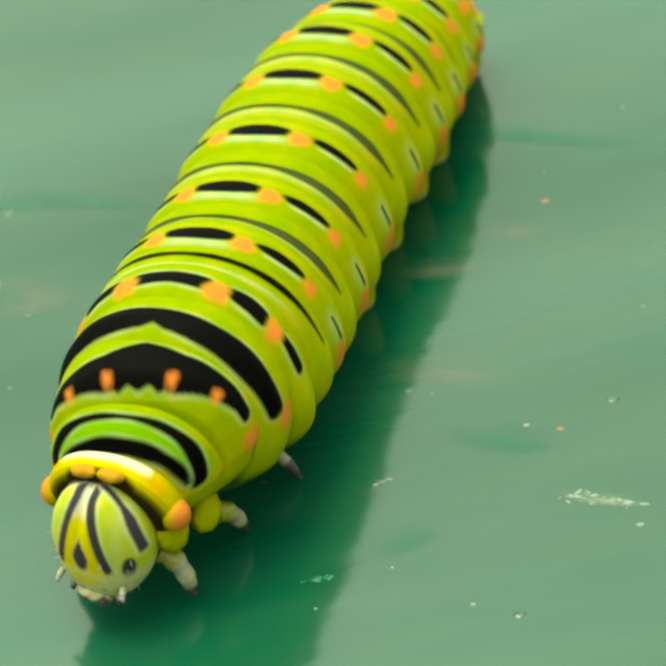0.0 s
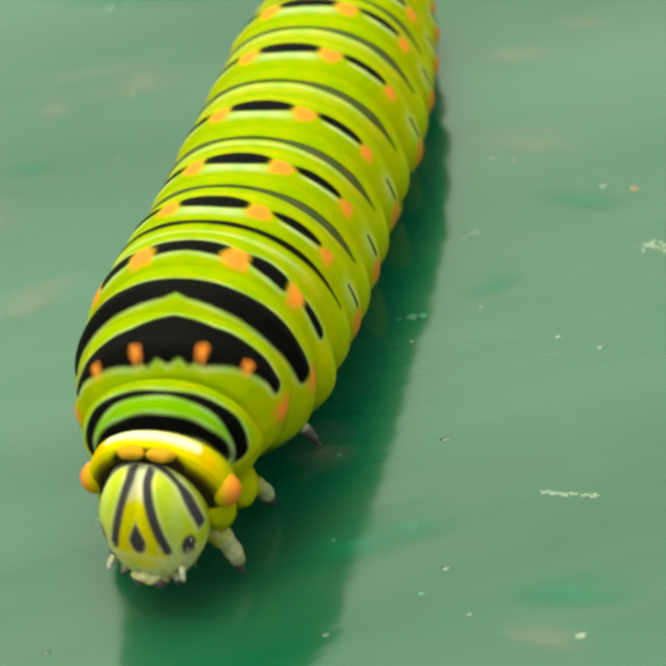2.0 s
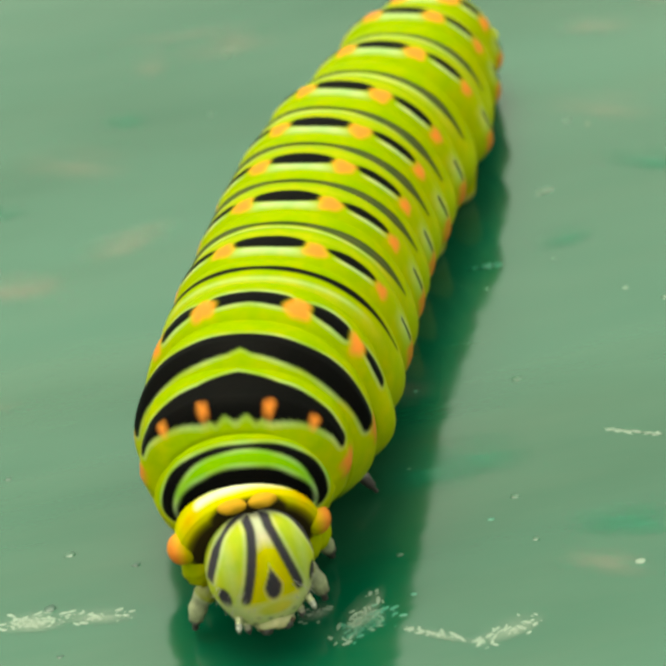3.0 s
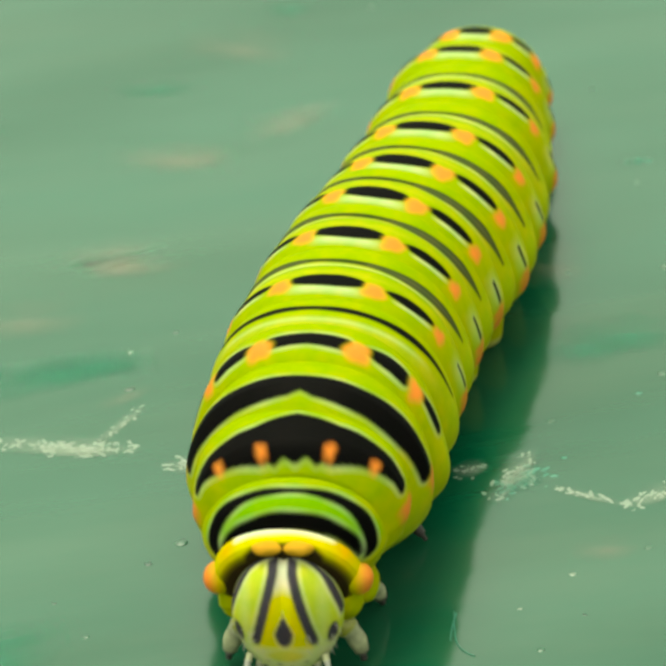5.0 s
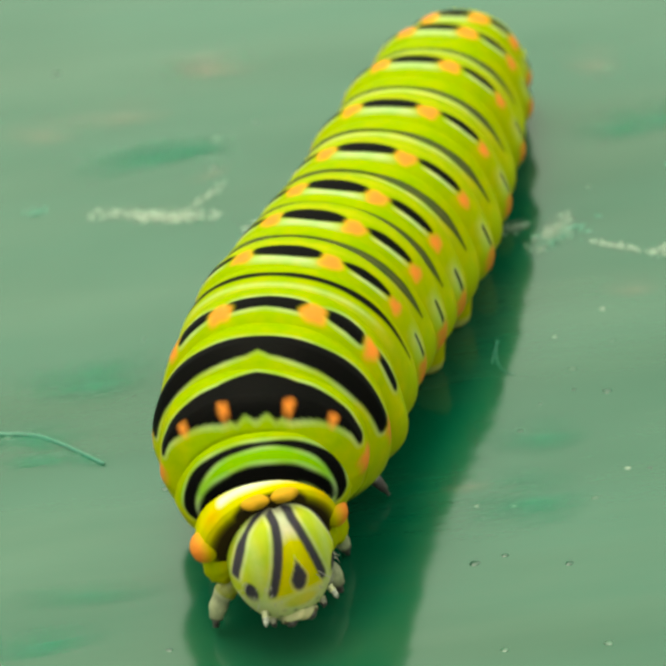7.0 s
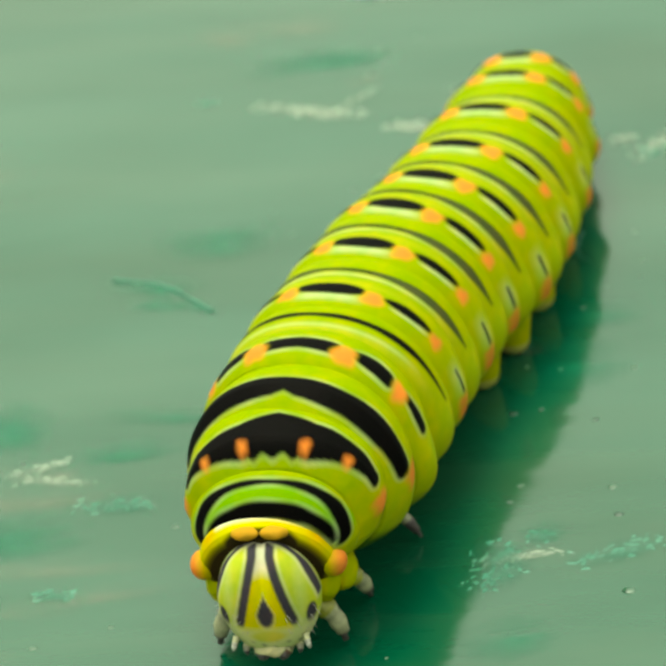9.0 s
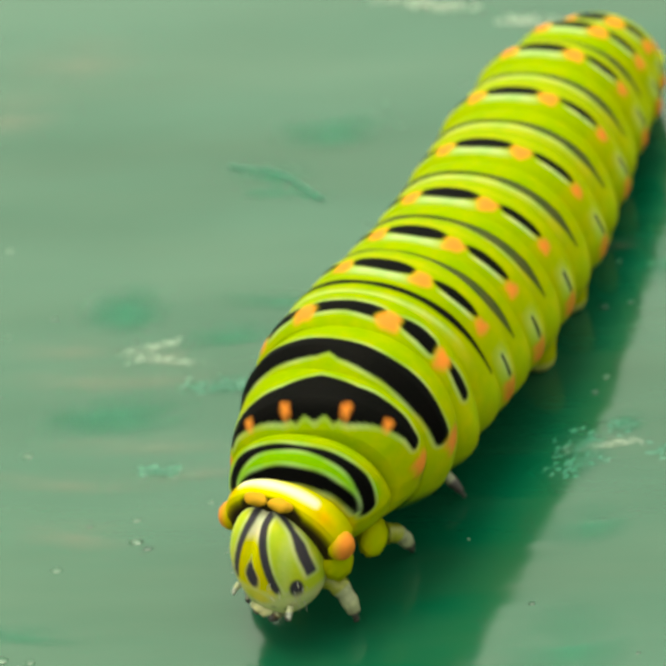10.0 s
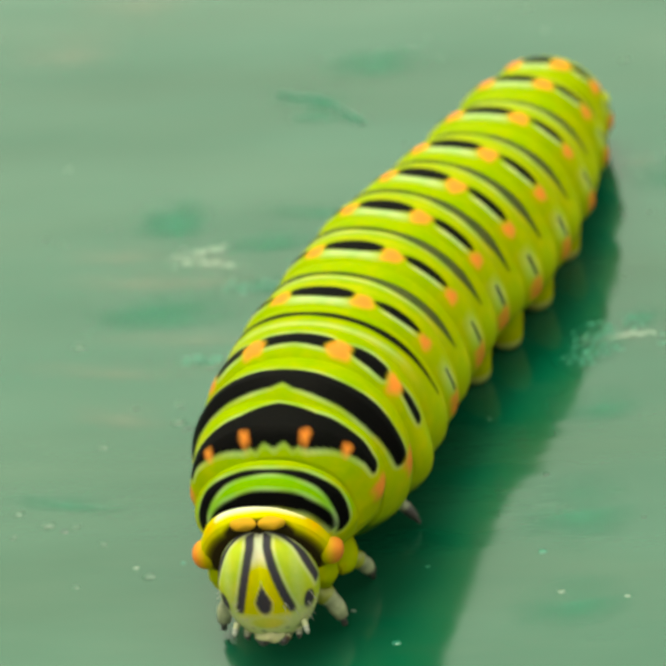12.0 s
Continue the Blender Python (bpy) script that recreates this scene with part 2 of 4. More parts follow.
crumb(27.37, 115.20, 0.124, RUST)
crumb(28.00, 117.49, 0.096, DARK)
crumb(18.11, 104.03, 0.088, PALE)
crumb(18.96, 103.44, 0.053, RUST)
crumb(11.70, 93.69, 0.132, TEAL)
crumb(14.68, 93.30, 0.050, WHITE)
crumb(22.06, 95.01, 0.067, PALE)
crumb(23.20, 94.15, 0.050, PALE)
crumb(23.98, 93.85, 0.067, PALE)
crumb(18.64, 88.86, 0.113, PALE)
crumb(29.09, 105.99, 0.091, PALE)
crumb(11.02, 100.29, 0.069, DARK)
crumb(9.20, 74.84, 0.083, PALE)
crumb(-2.56, 74.08, 0.049, WHITE)
crumb(12.74, 72.26, 0.131, WHITE)
crumb(5.27, 80.74, 0.051, PALE)
crumb(6.68, 85.77, 0.071, TEAL)
crumb(10.98, 85.21, 0.107, PALE)
crumb(7.75, 76.56, 0.084, TEAL)
crumb(-9.06, 79.70, 0.110, PALE)
crumb(-6.53, 78.24, 0.084, DARK)
crumb(3.77, 73.07, 0.082, TEAL)
crumb(-12.36, 71.23, 0.132, PALE)
crumb(-13.33, 81.80, 0.097, DARK)
crumb(5.85, 66.78, 0.074, PALE)
crumb(9.01, 77.67, 0.096, PALE)
crumb(3.77, 75.56, 0.069, PALE)
crumb(-10.13, 68.58, 0.065, DARK)
crumb(-11.18, 68.75, 0.081, WHITE)
crumb(-10.93, 85.42, 0.072, DARK)
crumb(-13.04, 84.42, 0.081, WHITE)
crumb(-10.22, 73.70, 0.068, DARK)
crumb(2.55, 63.46, 0.049, DARK)
crumb(-17.61, 57.79, 0.092, DARK)
crumb(-16.63, 66.44, 0.062, PALE)
crumb(-17.70, 68.69, 0.053, DARK)
crumb(0.28, 60.41, 0.060, DARK)
crumb(-1.31, 59.77, 0.051, DARK)
crumb(0.47, 61.87, 0.078, PALE)
crumb(-5.69, 50.06, 0.107, DARK)
crumb(-4.42, 50.28, 0.074, DARK)
crumb(-5.05, 53.63, 0.067, WHITE)
crumb(-3.54, 53.28, 0.067, WHITE)
crumb(0.14, 64.36, 0.063, WHITE)
crumb(3.26, 71.15, 0.084, WHITE)
crumb(-20.48, 92.65, 0.126, DARK)
crumb(1.47, 54.62, 0.088, WHITE)
crumb(-2.44, 58.12, 0.072, DARK)
crumb(-1.37, 44.21, 0.100, PALE)
crumb(-5.81, 43.61, 0.082, DARK)
crumb(2.36, 54.41, 0.062, DARK)
crumb(-18.28, 47.66, 0.076, DARK)
crumb(-0.84, 37.09, 0.130, PALE)
crumb(-1.15, 42.26, 0.108, DARK)
crumb(-20.33, 43.43, 0.082, PALE)
crumb(-26.09, 48.66, 0.114, WHITE)
crumb(-22.48, 36.81, 0.079, PALE)
crumb(-0.22, 53.04, 0.076, PALE)
crumb(-2.00, 49.20, 0.084, DARK)
crumb(-32.18, 51.04, 0.082, DARK)
crumb(-25.48, 34.29, 0.148, PALE)
crumb(-27.81, 48.83, 0.080, DARK)
crumb(-35.57, 56.96, 0.095, WHITE)
crumb(-27.75, 35.45, 0.074, DARK)
crumb(-34.27, 49.74, 0.071, PALE)
crumb(-31.56, 40.58, 0.136, PALE)
crumb(-28.75, 32.54, 0.121, PALE)
crumb(-7.80, 29.48, 0.080, DARK)
crumb(-10.77, 33.72, 0.055, WHITE)
crumb(-24.77, 23.10, 0.142, PALE)
crumb(-6.51, 21.43, 0.103, WHITE)
crumb(-12.43, 23.30, 0.070, TEAL)
crumb(-28.79, 26.69, 0.111, PALE)
crumb(-27.94, 22.52, 0.091, PALE)
crumb(-35.25, 31.54, 0.125, PALE)
crumb(-15.31, 20.50, 0.079, WHITE)
crumb(-7.53, 24.12, 0.115, TEAL)
crumb(-23.37, 23.97, 0.081, TEAL)
crumb(-37.38, 38.79, 0.080, WHITE)
crumb(-27.27, 25.40, 0.094, PALE)
crumb(-3.70, 21.05, 0.080, WHITE)
crumb(-6.68, 65.18, 0.158, PALE)
crumb(-13.19, 18.36, 0.123, TEAL)
crumb(-3.30, 26.29, 0.055, DARK)
# brush smears
smear(-3.46, 101.02, 2.62, 13.4, 0.73, DUSTY)
smear(-9.14, 99.24, 2.88, -13.9, 1.16, DUSTY)
smear(-12.68, 91.27, 2.03, 6.9, 0.61, DUSTY)
smear(-9.67, 105.55, 2.43, -8.2, 0.67, CLEAN)
smear(-14.58, 83.97, 2.40, -5.5, 0.82, CLEAN)
smear(11.41, 72.95, 1.88, -16.2, 0.64, DUSTY)
smear(-3.70, 101.40, 2.40, -1.6, 0.52, DUSTY)
smear(-7.94, 99.08, 1.46, 6.2, 0.76, DUSTY)
smear(12.60, 75.12, 2.01, -5.9, 0.86, CLEAN)
smear(3.73, 116.56, 3.23, 3.5, 1.14, DUSTY)
smear(21.98, 111.91, 2.02, -11.6, 1.02, DUSTY)
smear(-15.85, 83.85, 3.82, -2.4, 0.94, CLEAN)
smear(-4.17, 100.78, 2.14, 10.4, 1.14, DUSTY)
smear(-13.08, 91.34, 1.82, -7.7, 0.84, DUSTY)
smear(-22.71, 62.24, 1.28, -28.5, 0.59, CLEAN)
smear(-9.58, 99.27, 3.50, -16.4, 1.32, DUSTY)
smear(-19.63, 102.79, 2.42, 1.6, 1.89, DUSTY)
smear(-13.69, 81.36, 1.57, 21.8, 0.58, DUSTY)
smear(-20.43, 66.91, 3.58, 4.6, 1.05, CLEAN)
smear(6.04, 86.55, 1.86, -14.1, 1.81, DUSTY)
smear(-2.66, 101.95, 1.90, 4.9, 0.61, DUSTY)
smear(2.05, 118.44, 4.78, -2.6, 0.65, DUSTY)
smear(4.04, 124.97, 5.84, -24.6, 0.80, CLEAN)
smear(27.60, 121.09, 3.11, -20.9, 0.90, CLEAN)
smear(-2.94, 53.62, 3.03, 1.1, 2.22, CLEAN)
smear(-1.79, 57.68, 2.59, -2.7, 1.33, CLEAN)
smear(-23.17, 62.80, 2.98, -6.7, 1.04, CLEAN)
smear(-15.85, 83.85, 3.86, -2.4, 0.94, CLEAN)
smear(-12.13, 90.78, 2.99, -4.5, 0.81, DUSTY)
smear(-23.14, 61.20, 1.60, 7.1, 0.64, CLEAN)
smear(-20.83, 60.69, 1.47, -27.4, 0.54, CLEAN)
smear(-28.87, 51.06, 2.41, -3.7, 1.53, CLEAN)
smear(-23.08, 49.19, 3.02, 3.6, 0.87, CLEAN)
smear(-28.93, 43.61, 2.72, 12.1, 1.08, CLEAN)
smear(-25.82, 41.07, 6.30, -0.6, 0.88, DUSTY)
smear(-23.44, 38.98, 4.45, 6.9, 0.75, DUSTY)
smear(-16.43, 83.62, 4.55, 10.6, 1.33, CLEAN)
smear(29.42, 119.99, 5.60, -28.5, 0.74, CLEAN)
smear(4.12, 117.32, 1.65, -16.0, 0.85, DUSTY)
smear(7.59, 123.74, 4.85, -29.9, 0.83, CLEAN)
smear(25.41, 113.53, 1.85, -22.7, 0.94, DUSTY)
smear(-21.37, 51.82, 3.84, -6.4, 0.82, CLEAN)
smear(-12.96, 90.88, 1.48, 2.5, 0.85, DUSTY)
smear(4.13, 67.19, 1.59, -7.7, 0.84, DUSTY)
smear(-17.65, 87.89, 3.62, -4.7, 1.54, DUSTY)
smear(-21.47, 87.34, 2.28, -20.7, 1.53, DUSTY)
smear(6.07, 80.44, 2.54, -5.5, 1.46, CLEAN)
smear(-6.37, 26.79, 3.22, 11.1, 2.73, CLEAN)
smear(-5.81, 34.47, 2.32, 13.4, 1.48, CLEAN)
smear(-27.55, 42.84, 4.45, 5.9, 1.10, CLEAN)
smear(-26.52, 45.99, 4.63, 5.6, 0.96, DUSTY)
smear(-6.06, 20.73, 3.08, 12.7, 1.78, CLEAN)
smear(-22.51, 60.95, 1.72, -4.1, 0.56, CLEAN)
smear(-29.52, 38.55, 6.37, -5.3, 0.82, DUSTY)
smear(-5.21, 55.06, 1.32, -0.4, 0.62, DUSTY)
smear(-29.64, 28.43, 3.55, -8.3, 0.66, CLEAN)
smear(-28.86, 51.67, 2.18, -1.9, 1.57, CLEAN)
smear(-23.51, 49.13, 1.97, 4.9, 1.01, CLEAN)
smear(-27.91, 43.58, 3.85, 13.0, 1.25, CLEAN)
smear(-31.04, 48.59, 3.78, 0.4, 1.12, DUSTY)
smear(-26.01, 47.92, 1.35, 4.6, 0.60, DUSTY)
smear(-38.32, 69.42, 4.17, 4.6, 2.54, DUSTY)
smear(-4.31, 41.49, 1.12, -4.0, 0.90, CLEAN)
smear(20.93, 112.21, 1.40, -5.4, 0.87, DUSTY)
smear(20.94, 99.49, 2.74, -29.9, 1.02, CLEAN)
smear(13.32, 74.62, 3.00, -14.9, 1.05, CLEAN)
smear(11.63, 72.53, 2.25, -33.4, 0.84, DUSTY)
smear(-0.21, 116.16, 1.16, -12.4, 1.46, DUSTY)
smear(15.51, 94.77, 1.62, 10.8, 0.87, CLEAN)
smear(20.01, 104.71, 3.35, -25.8, 1.35, DUSTY)
smear(-2.14, 111.53, 1.37, -18.2, 0.83, CLEAN)
smear(-35.29, 74.78, 4.69, 2.7, 2.91, DUSTY)
smear(-20.42, 66.08, 3.14, 2.5, 1.56, CLEAN)
smear(-28.76, 52.04, 2.29, -19.3, 1.83, CLEAN)
smear(-28.34, 34.92, 3.46, -11.0, 1.14, DUSTY)
smear(-29.93, 46.16, 4.45, -1.5, 1.12, DUSTY)
smear(8.11, 80.77, 2.76, -6.4, 1.52, CLEAN)
smear(-13.20, 92.40, 2.62, 2.6, 0.83, DUSTY)
smear(-5.04, 108.47, 3.59, -24.7, 1.71, DUSTY)
# flaked patches
scuff((-17.31, 78.43), (-14.16, 77.97), 0.59, 40, WHITE)
scuff((-12.46, 76.24), (-9.69, 75.73), 0.58, 22, WHITE)
scuff((0.39, 71.30), (2.86, 72.56), 0.64, 40, TEAL)
scuff((-0.87, 73.16), (0.54, 73.36), 0.52, 14, WHITE)
scuff((3.00, 71.22), (5.52, 69.61), 0.25, 24, WHITE)
scuff((5.52, 69.61), (8.19, 70.28), 0.55, 32, WHITE)
scuff((-15.26, 78.23), (-12.85, 80.56), 0.27, 14, WHITE)
scuff((-19.53, 79.39), (-13.57, 77.67), 0.62, 60, WHITE)
scuff((-22.64, 80.29), (-21.62, 80.20), 0.38, 10, TEAL)
scuff((0.40, 71.06), (2.55, 73.86), 0.59, 24, WHITE)
scuff((-7.61, 37.68), (-5.16, 39.95), 1.13, 44, TEAL)
scuff((-5.17, 41.09), (-3.92, 41.25), 0.64, 16, TEAL)
scuff((-3.23, 39.19), (0.62, 40.34), 0.74, 40, TEAL)
scuff((-6.93, 39.57), (-3.58, 40.07), 0.40, 20, WHITE)
scuff((-25.03, 45.44), (-21.70, 45.08), 0.68, 20, TEAL)
scuff((-28.57, 47.84), (-24.08, 47.02), 0.45, 20, WHITE)
scuff((-26.11, 39.25), (-24.34, 38.93), 0.40, 14, TEAL)
scuff((-11.91, 76.45), (-10.30, 76.05), 0.44, 20, WHITE)
scuff((-9.96, 76.07), (-7.08, 75.26), 0.49, 22, WHITE)
scuff((1.02, 72.24), (2.33, 72.18), 0.53, 26, WHITE)
scuff((13.74, 80.64), (15.74, 79.67), 0.08, 14, WHITE)
scuff((-7.11, 39.13), (-5.67, 40.83), 1.07, 24, TEAL)
scuff((-23.62, 45.51), (-21.39, 45.07), 0.51, 16, TEAL)
scuff((-28.20, 48.03), (-25.68, 48.86), 0.40, 16, WHITE)
scuff((-26.32, 39.37), (-23.96, 39.10), 0.42, 14, TEAL)
scuff((22.18, 95.10), (25.14, 93.40), 0.42, 16, WHITE)
scuff((15.20, 98.52), (15.93, 98.61), 0.16, 8, WHITE)
scuff((10.94, 93.71), (12.30, 93.67), 0.20, 8, TEAL)
# fibres
fibre(0.065, TEAL, (-25.30, 63.51), (-24.43, 63.17), (-23.01, 62.89), (-21.82, 61.90), (-20.82, 60.83), (-20.08, 60.04))
fibre(0.018, WHITE, (13.61, 80.80), (14.53, 80.28), (15.73, 79.64))
fibre(0.025, TEAL, (-2.37, 64.74), (-2.63, 63.53), (-2.57, 62.42), (-2.07, 62.07))
fibre(0.03, TEAL, (-2.84, 63.11), (-2.66, 63.87), (-2.32, 64.61))

# ---- the caterpillar ----
# rings along the body: name, place on the spine (0 prothorax, 1 and 2 thorax, 3 to 10 abdomen), length behind and ahead, half width, height of the middle
RINGS = [("prothorax", 0.0, 1.6, 0.12, 2.75, 4.1), ("mesothorax_front", 0.52, 1.4, 1.0, 3.55, 4.65), ("mesothorax", 1.0, 2.5, 1.05, 4.5, 4.9),
         ("metathorax_front", 1.5, 1.9, 1.35, 4.8, 5.2), ("metathorax", 2.0, 1.75, 1.0, 4.8, 5.2)]
for k in range(1, 9):
    wide = (4.75, 4.65, 4.6, 4.55, 4.4, 4.1, 3.65, 3.0)[k - 1]
    mid = (5.05, 4.8, 4.6, 4.45, 4.35, 4.1, 3.8, 3.3)[k - 1]
    RINGS.append(("abdomen_ring_front", 2.0 + k - 0.53, 1.6, 1.6, wide * 1.005, mid))
    RINGS.append(("abdomen_ring", 2.0 + k, 1.6 if k < 8 else 1.0, 1.6, wide, mid))
RINGS.append(("tail", 10.5, 1.7, 1.5, 2.5, 2.55))


def lean_at(s):
    """Its hind body leans a little to its right."""
    return float(np.interp(s, [1, 2, 4], [0, 1.5, 3]))


def width_at(s):
    return float(np.interp(s, [r[1] for r in RINGS], [r[4] for r in RINGS]))


def markings(kind, k, phi, x):
    """The colour of the skin at the angle phi (degrees from the back, left and right alike) and x mm ahead of the ring's middle."""
    a = np.abs(phi)
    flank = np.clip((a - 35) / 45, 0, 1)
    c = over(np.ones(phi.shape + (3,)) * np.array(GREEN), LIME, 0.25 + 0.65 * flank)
    # pale flanks, made paler still: missing side light put into the colour
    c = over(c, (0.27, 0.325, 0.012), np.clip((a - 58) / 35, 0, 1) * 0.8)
    # belly shade put into the colour, so its mirror image stays dark
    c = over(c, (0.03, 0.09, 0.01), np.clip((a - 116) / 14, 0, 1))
    deg = width_at(k) * np.pi / 180

    def band(c, lo, hi, middle, half, colour, edge=0.12, rim=0.0):
        curve = np.minimum(np.asarray(half) * 0.8, 0.3)
        along, across = np.maximum(lo - a, a - hi) * deg + curve, np.abs(x - middle) - half + curve
        d = np.hypot(np.maximum(along, 0), np.maximum(across, 0)) + np.minimum(np.maximum(along, across), 0) - curve
        d = d + 0.012 * np.sin(phi * 0.2 + k)
        if rim:
            c = over(c, MINT, soft_step(d - rim, 0.18) * (0.4 + 0.2 * np.sin(a * 0.2 + k * 3)))
        return over(c, colour, soft_step(d, edge))

    def spot(c, at, middle, r, long=1.0, colour=ORANGE_SPOT, halo=0.5):
        u, v = (a - at) * deg, (x - middle) / long
        q = np.arctan2(v, u)
        d = (np.abs(u) ** 2.6 + np.abs(v) ** 2.6) ** (1 / 2.6) - r * (1 + 0.1 * np.sin(3 * q + at + k) + 0.06 * np.sin(5 * q + 2 * k + np.sign(phi)))
        return over(over(c, LIME, soft_step(d - 0.12, 0.3) * halo), colour, soft_step(d, 0.34))

    if kind == "prothorax":
        c = over(c, (0.36, 0.32, 0.006), soft_step(-(x + 0.85), 0.3) * (0.75 - 0.35 * np.clip((a - 60) / 25, 0, 1)))
        c = over(c, (0.42, 0.37, 0.006), soft_step(a - 100, 30) * 0.6)
        c = over(c, (0.5, 0.24, 0.006), soft_step(np.abs(a - 47) - 8, 14) * soft_step(np.abs(x + 0.4) - 0.25, 0.35) * 0.75)
        c = band(c, -20, 38, -0.68, 0.2, (0.5, 0.51, 0.38), 0.24)
        # dark gap towards the head: the crevice's shade coloured onto the collar
        c = over(c, (0.02, 0.014, 0.005), soft_step(-0.13 - x + 0.16 * np.clip((a - 20) / 14, 0, 1), 0.14))
    elif kind == "mesothorax_front":
        c = over(c, (0.12, 0.27, 0.003), soft_step(a - 70, 12) * soft_step(np.abs(x - 0.25) - 0.5, 0.3))
        c = over(c, YELLOW, soft_step(0.85 - x, 0.2) * 0.8)
        c = band(c, -20, 68, 0.66 + 0.02 * (a / 66) ** 2, 0.21 - 0.09 * (a / 66) ** 1.5, BLACK, rim=0.06)
        c = band(c, -20, 74, -0.15 + 0.7 * (a / 76) ** 3, 0.11 + 0.17 * np.clip(a / 50, 0, 1) ** 1.5, BLACK, rim=0.07)
    elif kind == "mesothorax":
        back = -0.74 - 0.4 * np.clip(1 - a / 19, 0, 1) + 0.3 * np.clip((a - 28) / 30, 0, 1)
        front = 0.61 + 0.06 * np.cos(np.radians(a * 34)) * (a < 14) - 0.42 * np.clip((a - 20) / 35, 0, 1)
        c = band(c, -20, 65, (back + front) / 2, (front - back) / 2, BLACK, rim=0.09)
        c = spot(c, 16.2, 0.31, 0.175, 1.0, halo=0)
        c = spot(c, 41, 0.22, 0.18, 0.9, halo=0)
        c = spot(c, 75, -0.05, 0.4, 1.1)
        c = spot(c, 85, -0.3, 0.22, 1.0, BLACK)
    elif kind == "metathorax_front":
        chevron = -0.14 * np.clip(1 - a / 26, 0, 1)
        c = band(c, -20, 82, 0.1 + chevron * 0.9 - 0.06 * np.clip(1 - a / 5, 0, 1), 0.42 - 0.06 * np.clip(1 - a / 5, 0, 1) + 0.1 * np.clip(a / 40, 0, 1) - 0.14 * np.clip((a - 55) / 25, 0, 1), BLACK, rim=0.07)
        c = spot(c, 87, -0.5, 0.45, 1.3)
    elif kind == "metathorax":
        peak = -0.12 * np.clip(1 - a / 20, 0, 1)
        c = band(c, -20, 20, peak, 0.33 - 0.1 * (a / 26) ** 4, BLACK, rim=0.1)
        c = band(c, 22, 52, -0.04 + 0.1 * np.clip((a - 40) / 15, 0, 1), 0.36 - 0.1 * (np.abs(a - 42) / 13) ** 3, BLACK, rim=0.12)
        c = band(c, 60, 83, -0.05, 0.27 - 0.06 * np.clip((72 - a) / 10, 0, 1), BLACK, rim=0.1)
        c = spot(c, 22.5, 0.16, 0.48, 0.85)
        c = spot(c, 57, 0.1, 0.4)
    elif kind == "abdomen_ring_front":
        c = over(c, (0.27, 0.29, 0.02), soft_step(np.abs(x - 0.55) - 0.25, 0.5) * 0.6 * soft_step(a - 75, 15))
        c = over(c, MINT, soft_step(np.abs(x - 0.38) - 0.06, 0.2) * 0.45 * soft_step(a - 55, 20))
        if k < 2.6:
            c = band(c, -20, 88, -0.2, (0.13 + 0.07 * np.clip(a / 50, 0, 1)) * np.clip((95 - a) / 40, 0.4, 1), BLACK, 0.14)
        else:
            half = (0.1 + 0.13 * np.clip((a - 8) / 40, 0, 1)) * np.clip((90 - a) / 30, 0.3, 1)
            c = band(c, -20, 83, 0.1, half, OLIVE, 0.12)
            c = band(c, 14, 76, 0.1, half * 0.55, (0.045, 0.055, 0.02), 0.16)
    elif kind == "abdomen_ring":
        c = over(c, (0.26, 0.28, 0.01), soft_step(np.abs(x + 0.5) - 0.2, 0.4) * 0.6 * soft_step(a - 70, 15))
        c = over(c, MINT, soft_step(np.abs(x - 0.44) - 0.12, 0.4) * 0.9 * soft_step(a - 15, 10))
        c = over(c, (0.38, 0.45, 0.26), soft_step(np.abs(x - 0.27) - 0.07, 0.2) * 0.8 * soft_step(np.abs(a - 45) - 10, 8))
        c = over(c, (0.34, 0.42, 0.16), soft_step(np.abs(x - 0.1) - 0.3, 0.5) * 0.5 * soft_step(np.abs(a - 90) - 8, 10))
        c = band(c, -20, 17.5, 0, 0.34 * np.sqrt(np.clip(1.05 - (a / 18.5) ** 2, 0.03, 1)), BLACK)
        c = band(c, 27, 59, 0, 0.23 * np.sqrt(np.clip(1.05 - ((a - 43.5) / 16) ** 2, 0.03, 1)), BLACK)
        c = spot(c, 22.5, 0.2, 0.43, 0.75)
        c = spot(c, 64, 0.16, 0.35, 0.85)
        c = band(c, 84, 99, 0.05, 0.09, BLACK, rim=0.07)
        c = spot(c, 105, 0.15, 0.36, 1.0)
        c = spot(c, 111, 0.15, 0.36, 1.0)
    else:
        c = over(c, YELLOW, soft_step(np.abs(a - 30) - 8, 8) * soft_step(np.abs(x + 0.4) - 0.3, 0.3) * 0.8)
        c = spot(c, 28, 0.4, 0.35)
        c = spot(c, 70, -0.1, 0.5)
        c = band(c, 38, 58, 0.4, 0.14, BLACK)
    return c


